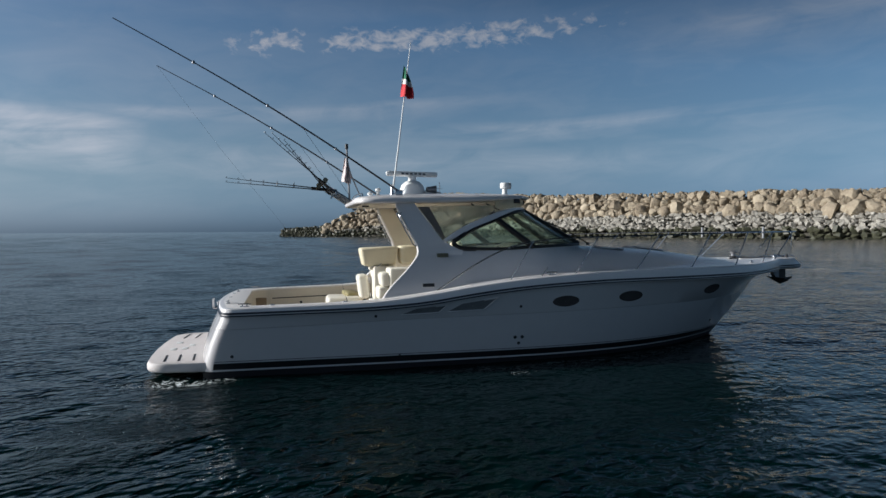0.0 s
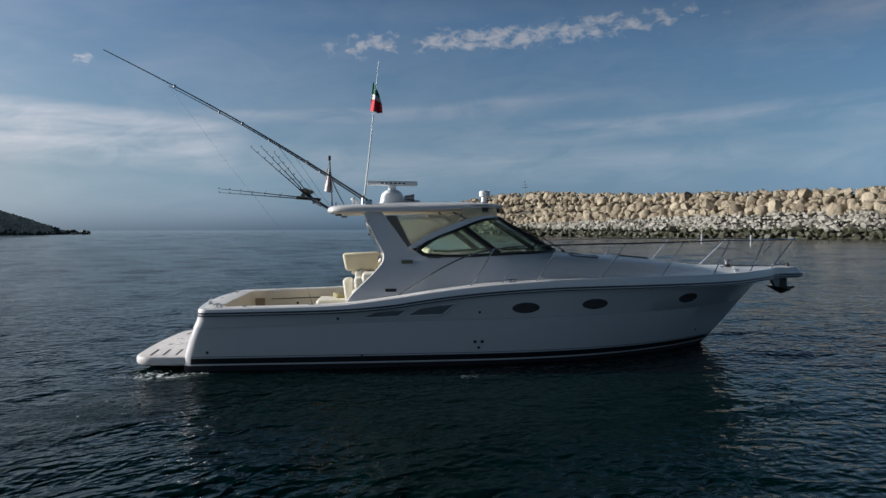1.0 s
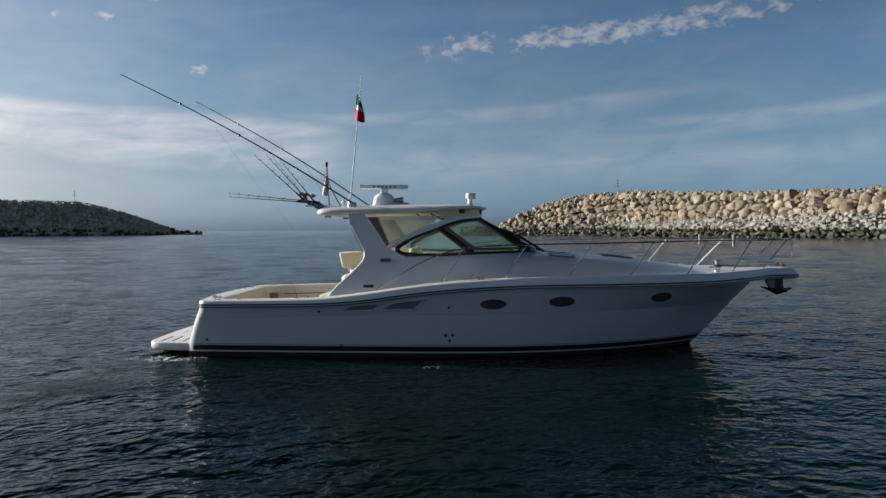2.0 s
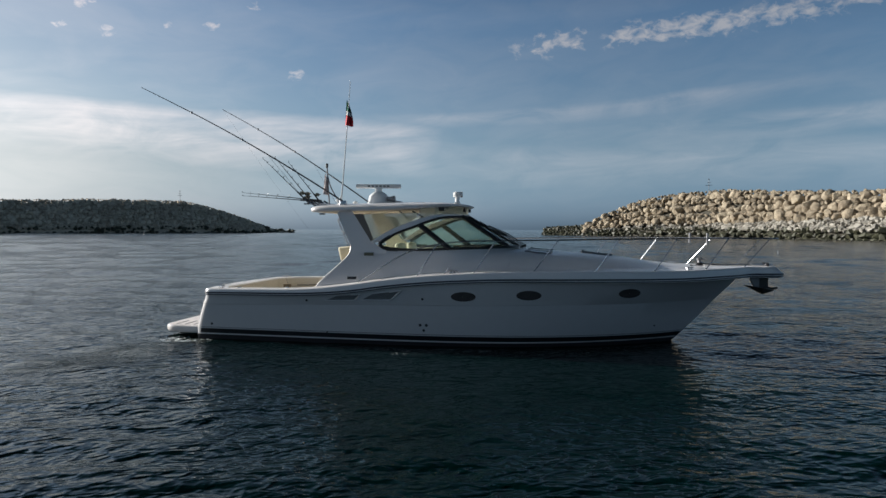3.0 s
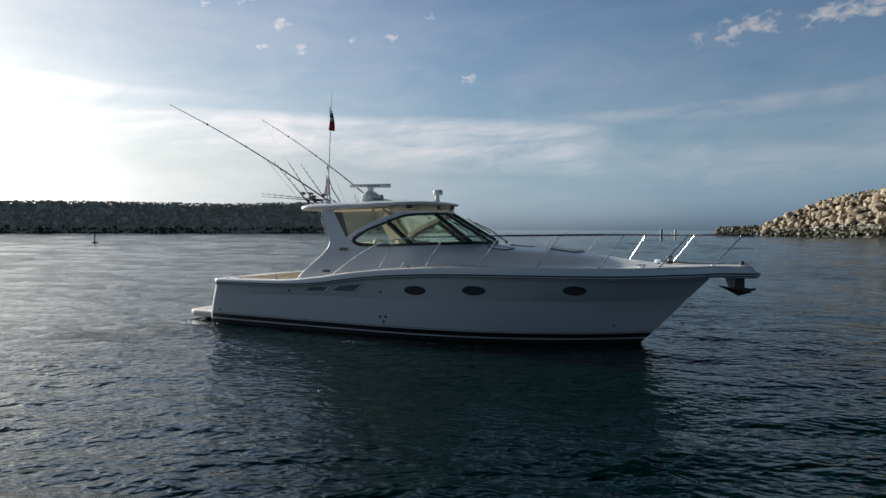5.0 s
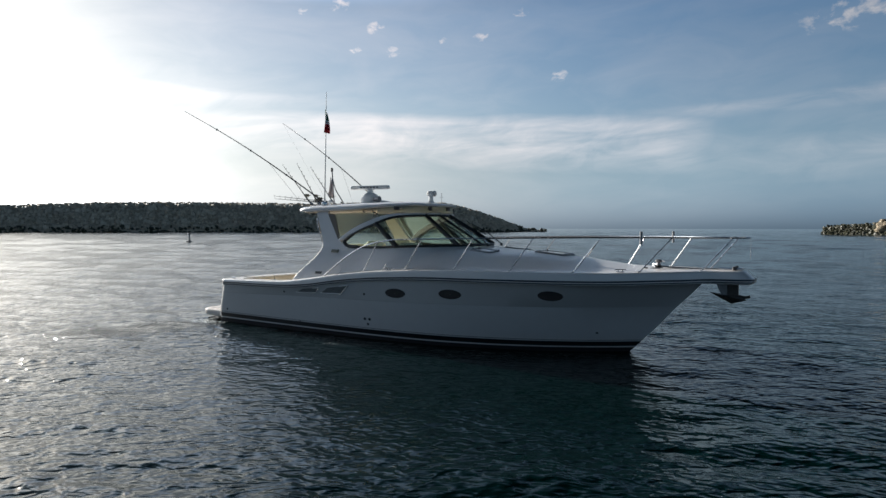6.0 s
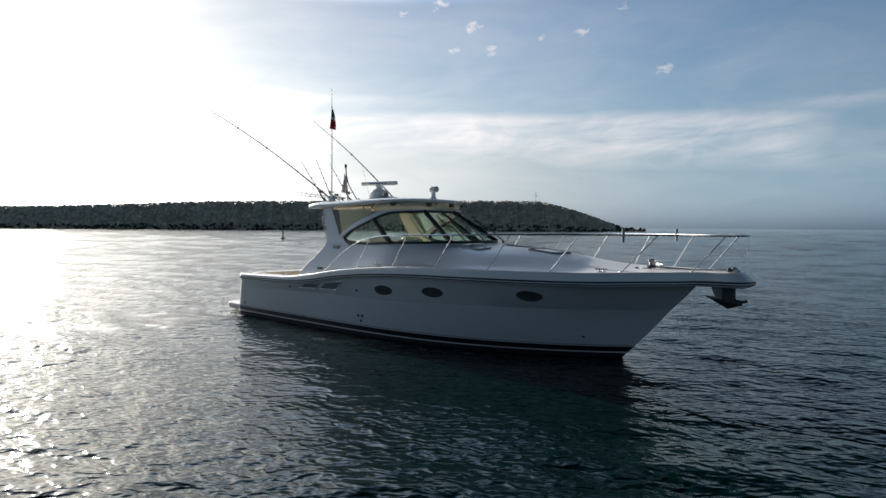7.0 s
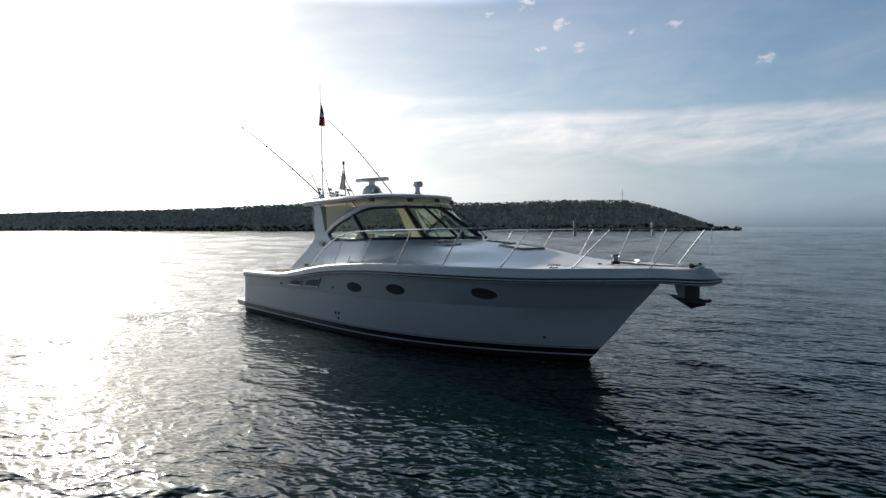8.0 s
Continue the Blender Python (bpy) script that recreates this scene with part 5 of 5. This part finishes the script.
def deck_hatch(x, y, sx, sy, turn, label):
    """A framed acrylic hatch lying on the foredeck, with hinges and lifting handles."""
    at = fore_top(x, y)
    along = (fore_top(x + 0.2, y) - fore_top(x - 0.2, y)).normalized()
    across = (fore_top(x, y + 0.15) - fore_top(x, y - 0.15)).normalized()
    up = along.cross(across).normalized()
    side = up.cross(along)
    m = Matrix((along, side, up)).transposed().to_4x4() @ Matrix.Rotation(radians(turn), 4, "Z")
    m.translation = at

    def ring(k, z):
        return [m @ Vector((px_, py_, z)) for px_, py_ in rounded(sx - 2 * k, sy - 2 * k, 0.07 - k * 0.6)]

    rim = part("deck_hatch", loft([r + r[:1] for r in (ring(-0.012, -0.02), ring(-0.008, 0.012), ring(0.004, 0.024), ring(0.030, 0.026), ring(0.036, 0.014))]), GALV, yacht, label)
    pane = bmesh.new()
    pane.faces.new([pane.verts.new(p) for p in ring(0.034, 0.018)])
    part("hatch_glass", pane, PORTGLASS, rim, "dark hatch glass")
    for k in (-0.3, 0.3):
        part("hatch_hinge", box((0.05, 0.07, 0.022), (0, 0, 0), 0.006), CHROME, rim).data.transform(m @ Matrix.Translation((sx / 2 - 0.01, k * sy, 0.03)))
        part("hatch_handle", tube([(-0.03, 0, 0), (-0.015, 0, 0.025), (0.015, 0, 0.025), (0.03, 0, 0)], 0.007, 6), CHROME, rim).data.transform(m @ Matrix.Translation((-sx / 2 + 0.05, k * sy, 0.018)))


deck_hatch(7.15, -0.74, 0.54, 0.36, -6, "low framed deck hatch with dark glass")
deck_hatch(7.15, 0.74, 0.54, 0.36, 6, "low framed deck hatch with dark glass")
deck_hatch(8.38, 0.05, 0.66, 0.62, 0, "square framed deck hatch with dark glass")
wl = part("windlass", lathe([(0.085, 1.628), (0.085, 1.648), (0.062, 1.655), (0.060, 1.69), (0.040, 1.70), (0.036, 1.745), (0.060, 1.755), (0.064, 1.785), (0.045, 1.80), (0.01, 1.806)], (10.53, -0.06, 0.0), 20), GALV, yacht, "steel anchor windlass")
part("windlass_base", box((0.30, 0.20, 0.022), (10.55, -0.06, 1.634), 0.008), GALV, wl, "dull steel base plate")
part("chain_gypsy", lathe([(0.070, 1.655), (0.078, 1.662), (0.060, 1.673), (0.078, 1.684), (0.070, 1.691)], (10.53, -0.06, 0.0), 20), DARK, wl, "dark chain gypsy")
part("windlass_brake", tube([(10.53, -0.06, 1.77), (10.60, -0.10, 1.772), (10.66, -0.13, 1.768)], 0.010, 6), GALV, wl, "brake lever")
part("foot_switch", lathe([(0.035, 1.63), (0.035, 1.65), (0.02, 1.66)], (10.34, -0.22, 0.0), 14), DARK, yacht, "black foot switch on the deck")
part("anchor_chain", tube([(10.59, -0.02, 1.672), (10.85, -0.01, 1.658), (11.3, 0.0, 1.648), (11.7, 0, 1.66)], 0.016, 6), GALV, yacht, "galvanised anchor chain on the foredeck")
part("bow_roller", box((0.4, 0.12, 0.05), (11.78, 0, 1.665), 0.015), CHROME, yacht, "steel bow roller")
for y in (-0.12, 0.12):
    part("nav_light", lathe([(0.03, 1.645), (0.04, 1.655), (0.04, 1.695), (0.015, 1.715)], (11.86, y, 0), 12), DARK, yacht, "small dark bow light")
part("anchor_locker_lid", box((0.5, 0.42, 0.018), (10.85, 0.0, 1.638), 0.006), DECK_WHITE, yacht, "white anchor locker lid")
pul = [(11.1, 0.60), (11.4, 0.37), (11.5, 0.30), (11.9, 0.28), (12.08, 0.25), (12.13, 0.13), (12.14, 0.0)]
under = [[Vector((x, -y, 1.43)) for x, y in pul], [Vector((x - 0.02, -y * 0.9, 1.40)) for x, y in pul], [Vector((x - 0.05, -y * 0.3, 1.40)) for x, y in pul], [Vector((x - 0.05, 0, 1.40)) for x, y in pul]]
both_sides("pulpit_underside", loft(under), GELCOAT_SHADED, yacht, "white underside of the bow pulpit")
anchor = part("anchor", slab([(11.735, -0.045, 1.430), (11.91, -0.045, 1.430), (11.91, -0.045, 1.165), (11.735, -0.045, 1.15)], (0, 0.09, 0)), ANCHOR, yacht, "dark galvanised plough anchor under the pulpit")
part("roller_cheek", slab([(11.54, -0.055, 1.430), (11.73, -0.055, 1.430), (11.73, -0.055, 1.17), (11.66, -0.055, 1.18), (11.60, -0.055, 1.27)], (0, 0.11, 0)), GALV, anchor, "grey steel roller cheek")
part("shank", tube([(11.80, 0, 1.20), (12.02, 0, 1.165), (12.10, 0, 1.185)], 0.026, 8), ANCHOR, anchor, "dark anchor shank end")
plough = bmesh.new()
pv = [plough.verts.new(p) for p in ((11.42, 0, 1.235), (11.76, -0.20, 1.185), (11.99, -0.02, 1.165), (11.99, 0.02, 1.165), (11.76, 0.20, 1.185), (11.80, 0, 1.040), (12.04, 0, 1.115))]
for f in ((0, 1, 5), (0, 5, 4), (1, 2, 6, 5), (5, 6, 3, 4), (0, 4, 3, 2, 1), (2, 3, 6)):
    plough.faces.new([pv[i] for i in f])
part("fluke", plough, ANCHOR, anchor, "folded plough fluke", angle=20)

# ================= inside: helm, seats and lounges =================
part("dashboard",
     loft([[Vector((5.1, y, 1.0)), Vector((5.1, y, 1.78)), Vector((5.38, y, 1.93)), Vector((6.55 - 0.42 * abs(y / 1.2) ** 2, y, 1.985))] for y in np.linspace(-1.2, 1.2, 9)]),
     mat("dash_grey", (0.20, 0.195, 0.185), 0.6), yacht, "grey helm dashboard", angle=20)
part("helm_console", box((0.30, 0.75, 0.36), (5.12, -0.62, 1.86), 0.06, (0, -18, 0)), WHITE_VINYL, yacht, "white helm console pod")
wheel = lathe([(0.17, -0.012), (0.19, -0.012), (0.19, 0.012), (0.17, 0.012), (0.17, -0.012)], (4.92, -0.62, 1.80), 24, "x")
part("steering_wheel", wheel, DARK, yacht, "dark steering wheel")
seat = part("helm_seat", box((0.76, 0.50, 0.36), (2.735, 0.30, 1.80), 0.055, (0, -2, 0), segments=3, taper=0.84), VINYL, yacht, "cream vinyl helm lounge backrest", angle=50)
part("seat_bolster", box((0.40, 0.50, 0.37), (3.325, 0.30, 1.82), 0.07, (0, -2, 0), segments=3, taper=0.88), VINYL, seat, "rounded cream end bolster", angle=50)
part("seat_bracket", box((0.16, 0.20, 0.10), (2.62, 0.26, 1.585), 0.02), WHITE_VINYL, seat)
part("seat_latch", tube([(2.66, 0.02, 1.60), (2.76, 0.02, 1.66)], 0.012, 6), CHROME, seat)
part("seat_base", box((0.42, 0.6, 0.66), (2.82, 0.32, 1.29), 0.05), WHITE_VINYL, seat, "white seat base")
part("seat_cushion", box((0.20, 0.50, 0.48), (2.46, 0.62, 1.19), 0.06, (0, -8, 0), segments=3), WHITE_VINYL, seat, "white aft-facing seat back")
part("seat_cushion", box((0.18, 0.44, 0.26), (2.72, -0.60, 1.41), 0.06, (0, -8, 0), segments=3), WHITE_VINYL, seat, "white side seat back")
part("seat_cushion", box((0.22, 0.46, 0.23), (2.69, -0.60, 1.165), 0.05, segments=3), WHITE_VINYL, seat, "white seat cushion")
part("seat_box", box((0.56, 0.5, 0.66), (3.06, -0.60, 1.29), 0.05, segments=3), WHITE_VINYL, seat, "white moulded seat box")
part("aft_lounge", box((0.70, 0.8, 0.46), (2.10, 1.0, 0.74), 0.08, segments=3), WHITE_VINYL, yacht, "off-white cockpit lounge seat")
towel = part("towel", box((0.30, 0.34, 0.10), (2.26, 1.05, 1.0), 0.04, (8, 5, 20), segments=3), mat("olive_cloth", (0.30, 0.26, 0.13), 0.9, bump=0.4, bump_scale=30, vary=0.3, scale=14), None)
tagged(towel, "crumpled olive cloth lying on the cockpit lounge", "cloth")
for y in (-0.62, 0.45):
    chair = part("pilot_chair", box((0.14, 0.52, 0.62), (4.12, y, 1.78), 0.06, (0, -8, 0), segments=3), VINYL, yacht, "cream pilot chair back")
    part("chair_seat", box((0.46, 0.52, 0.16), (4.36, y, 1.50), 0.06, segments=3), VINYL, chair, "cream chair seat")
    part("chair_post", lathe([(0.18, 0.95), (0.18, 0.98), (0.05, 1.0), (0.05, 1.44)], (4.36, y, 0), 14), CHROME, chair, "steel chair post")
part("port_lounge", box((1.3, 0.5, 0.42), (4.3, 1.05, 1.16), 0.07, segments=3), VINYL, yacht, "cream lounge on the port side")

# ================= rubble breakwaters =================
def rock_mesh(name, seed, flat, material, points=20):
    """A blocky, worn stone of unit size: the hull of a few points on a squared-off ball."""
    rng = random.Random(seed)
    bm = bmesh.new()
    for k in range(points):
        d = Vector((rng.gauss(0, 1), rng.gauss(0, 1), rng.gauss(0, 1))).normalized()
        q = (abs(d.x) ** 4 + abs(d.y) ** 4 + abs(d.z) ** 4) ** -0.25
        r = 0.5 * q * rng.uniform(0.76, 1.0)
        bm.verts.new((d.x * r, d.y * r * 0.9, d.z * r * flat))
    bmesh.ops.convex_hull(bm, input=bm.verts[:])
    loose = [v for v in bm.verts if not v.link_faces]
    bmesh.ops.delete(bm, geom=loose, context="VERTS")
    for f in bm.faces:
        f.smooth = True
    me = bpy.data.meshes.new(name)
    bm.to_mesh(me)
    bm.free()
    me.set_sharp_from_angle(angle=radians(42 if points > 20 else 25))
    me.materials.append(material)
    return me


def arc_points(line):
    """A plan line of (x, y, crest height) resampled by distance."""
    p = [Vector((a, b, 0)) for a, b, _ in line]
    s = [0.0]
    for a, b in zip(p, p[1:]):
        s.append(s[-1] + (b - a).length)
    fx, fy, fh = (smooth([(u, q[k]) for u, q in zip(s, line)]) for k in range(3))
    return s[-1], fx, fy, fh


def breakwater(name, label, line, away, sizes, mats, seed, slope, single, share=0.5):
    """A rubble mound along its waterline: core, wet foot, small rubble, and large boulders above.
    away: +1 or -1, the side of the line on which the mound rises. single: how many boulders stand alone."""
    rng = random.Random(seed)
    length, fx, fy, fh = arc_points(line)
    root = thing(name, label, "breakwater", at=(line[0][0], line[0][1], 0), kind="")
    base = Vector((line[0][0], line[0][1], 0))

    def place(s, up):
        """A point of the face at a share of the crest's height."""
        e = 1.0
        p = Vector((fx(s), fy(s), 0))
        d = Vector((fx(min(s + e, length)) - fx(max(s - e, 0)), fy(min(s + e, length)) - fy(max(s - e, 0)), 0)).normalized()
        n = Vector((-d.y, d.x, 0)) * away
        h = fh(s)
        return p + n * (up * h * slope) + Vector((0, 0, up * h)), n

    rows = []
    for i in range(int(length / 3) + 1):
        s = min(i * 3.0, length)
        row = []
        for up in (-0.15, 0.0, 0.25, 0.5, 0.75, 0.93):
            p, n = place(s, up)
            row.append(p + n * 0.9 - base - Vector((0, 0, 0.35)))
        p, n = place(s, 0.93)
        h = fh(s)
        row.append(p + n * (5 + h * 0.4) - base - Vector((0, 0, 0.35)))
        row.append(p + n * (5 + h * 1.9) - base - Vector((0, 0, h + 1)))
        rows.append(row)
    part("core", loft(rows), mats[0], root, "closed core sheet behind the stones", angle=0)

    def scatter(lo_at, hi_at, size, meshes, spread, squash=1.0, least=0.0, most=99.0, dense=1.0):
        out = []
        lo, hi = lo_at(length * 0.4) if callable(lo_at) else lo_at, hi_at(length * 0.4) if callable(hi_at) else hi_at
        steps = max(1, int(round(np.mean([fh(k * length / 20) for k in range(21)]) * (hi - lo) * 1.25 * dense / (size * 0.74))))
        for r in range(steps):
            s = rng.uniform(0, size)
            while s < length:
                h = fh(s)
                lo, hi = lo_at(s) if callable(lo_at) else lo_at, hi_at(s) if callable(hi_at) else hi_at
                up = lo + (hi - lo) * (r + 0.5 + rng.uniform(-0.28, 0.28)) / steps
                if least < h < most and (h * (hi - lo) > size * 0.35 * steps * 0.5 or rng.random() < h * (hi - lo) / (size * steps * 0.55)):
                    p, n = place(s, up)
                    k = size * (1 - spread + 2 * spread * rng.random() ** 1.3)
                    turn = Euler((rng.uniform(-0.5, 0.5), rng.uniform(-0.5, 0.5), rng.uniform(0, 6.28)))
                    out.append((p - base + n * rng.uniform(-0.3, 0.3) * size * 0.4, turn, Vector((k * rng.uniform(0.9, 1.25), k * rng.uniform(0.85, 1.1), k * squash * rng.uniform(0.85, 1.1))), rng.randrange(len(meshes))))
                s += size * rng.uniform(0.72, 0.98) / dense
        return out

    def joined(nm, spots, meshes, material, words):
        verts, faces, at = [], [], 0
        src = []
        for me in meshes:
            src.append((np.array([v.co[:] for v in me.vertices]), [tuple(q.vertices) for q in me.polygons]))
        for p, turn, k, which in spots:
            co, fc = src[which]
            m = np.array(turn.to_matrix())
            verts.append((co * np.array(k)) @ m.T + np.array(p))
            faces += [tuple(i + at for i in f) for f in fc]
            at += len(co)
        me = bpy.data.meshes.new(nm)
        me.from_pydata(np.concatenate(verts).tolist(), [], faces)
        me.materials.append(material)
        me.polygons.foreach_set("use_smooth", [True] * len(me.polygons))
        me.set_sharp_from_angle(angle=radians(42 if len(meshes[0].vertices) > 18 else 25))
        ob = new(nm, me)
        ob.parent = root
        tagged(ob, words, kind="stuff")

    big, small, wet = sizes
    angular = [rock_mesh("rubble_stone", seed * 10 + k, 0.72, mats[2], 16) for k in range(8)]
    round_ones = [rock_mesh("boulder_stone", seed * 10 + k, 0.86, mats[1], 30) for k in range(20)]
    low_end = scatter(0.0, 1.0, wet * 0.7, angular, 0.4, 0.8, 0.0, 6.0)
    joined("wet_stone", scatter(-0.06, 0.22, wet, angular, 0.35) + low_end, angular, mats[3], "dark wet stones at the waterline")
    def edge(s):
        """Where the rubble ends and the boulders begin: lower towards the mound's head."""
        return share * (1.0 - 0.50 * min(1.0, max(0.0, s / length - 0.35) / 0.35)) if share else 0.14

    if share > 0:
        joined("rubble", scatter(0.18, edge, small, angular, 0.45, 0.9, 6.0, dense=1.45), angular, mats[2], "pale broken rubble")
    joined("filler_stone", scatter(lambda s: edge(s) - 0.02, 0.97, big * 0.55, round_ones, 0.35, 1.0, 5.0), round_ones, mats[1], "smaller boulders between the large ones")
    joined("crest_stone", scatter(0.95, 1.01, big * 0.42, round_ones, 0.35, 1.0, 7.0), round_ones, mats[1], "small stones along the crest")
    spots = scatter(lambda s: edge(s) - 0.02, 0.955, big, round_ones, 0.30, 1.0, 5.0)
    spots.sort(key=lambda q: (q[0] + base - Vector((8, -8, 0))).length)
    for p, turn, k, which in spots[:single]:
        ob = new("boulder", round_ones[which])
        ob.parent = root
        ob.matrix_basis = Matrix.LocRotScale(p, turn, k)
    if spots[single:]:
        joined("boulder_rest", spots[single:], round_ones, mats[1], "more boulders of the mound")
    return root


RIGHT = [(140, 40, 9.1), (125, 60, 9.3), (114, 88, 10.0), (99, 121, 11.3), (71, 169, 12.7), (58, 196, 14.4), (47, 220, 16.2), (36, 238, 16.0), (27, 250, 13.8), (19, 258, 9.0), (12, 263, 4.6), (4, 268, 4.0), (-3, 271, 3.6)]
breakwater("breakwater", "rubble-mound breakwater of tan boulders over pale broken stone", RIGHT, -1, (3.5, 1.8, 2.0), (CORE, BOULDER, RUBBLE, WET_ROCK), 3, 0.9, 290, 0.55)
LEFT = [(-560, 30, 12.0), (-470, 60, 12.6), (-400, 118, 14.0), (-340, 176, 17.0), (-300, 222, 17.8), (-262, 262, 17.5), (-228, 298, 19.0), (-206, 324, 19.0), (-194, 342, 15.0), (-186, 356, 10.0), (-180, 368, 5.0), (-174, 380, 2.5), (-170, 392, 1.5)]
breakwater("jetty", "long grey rubble jetty against the light across the channel", LEFT, 1, (3.1, 3.0, 3.0), (HAZED_ROCK, HAZED_ROCK, HAZED_ROCK, WET_ROCK), 5, 0.9, 290, 0.0)


def light_mast(at, height, label):
    """A lattice-free channel mast: pole, cross arms, small lamp."""
    ob = thing("channel_mast", label, "mast", "channel masts", at)
    k = height / 6.0
    part("pole", tube([(0, 0, -2.0), (0, 0, height)], 0.16 * k, 8, end=0.09 * k), GALV, ob, "dark steel pole")
    for z, w in ((0.62, 1.35), (0.80, 0.7)):
        part("cross_arm", box((2 * w * k, 0.16 * k, 0.16 * k), (0, 0, z * height), 0.03), GALV, ob, "dark cross arm")
    part("lamp", lathe([(0.1 * k, height - 0.1), (0.2 * k, height), (0.2 * k, height + 0.35 * k), (0.05 * k, height + 0.5 * k)], (0, 0, 0), 10), DARK, ob, "dark lamp on top")


light_mast((57.5, 231.0, 15.2), 5.2, "dark channel mast with cross arms on the tan breakwater")
light_mast((-216.0, 330.0, 18.2), 6.2, "dark channel mast with cross arms on the grey jetty")


def buoy(at, k, label):
    ob = thing("buoy", label, "buoy", "channel buoys", at)
    part("float", lathe([(0.1, -0.3), (0.5, -0.25), (0.55, 0.0), (0.5, 0.15), (0.2, 0.25)], (0, 0, 0), 18), DARK, ob, "dark round float")
    part("pillar", lathe([(0.2, 0.22), (0.14, 0.4), (0.12, 1.2), (0.18, 1.25), (0.18, 1.5), (0.05, 1.55)], (0, 0, 0), 14), GALV, ob, "grey pillar")
    ob.scale = (k, k, k)


buoy((-85.4, 56.6, 0.0), 1.0, "small dark pillar buoy floating in the channel")
buoy((-150.0, 205.0, 0.0), 0.9, "small far pillar buoy floating by the jetty")
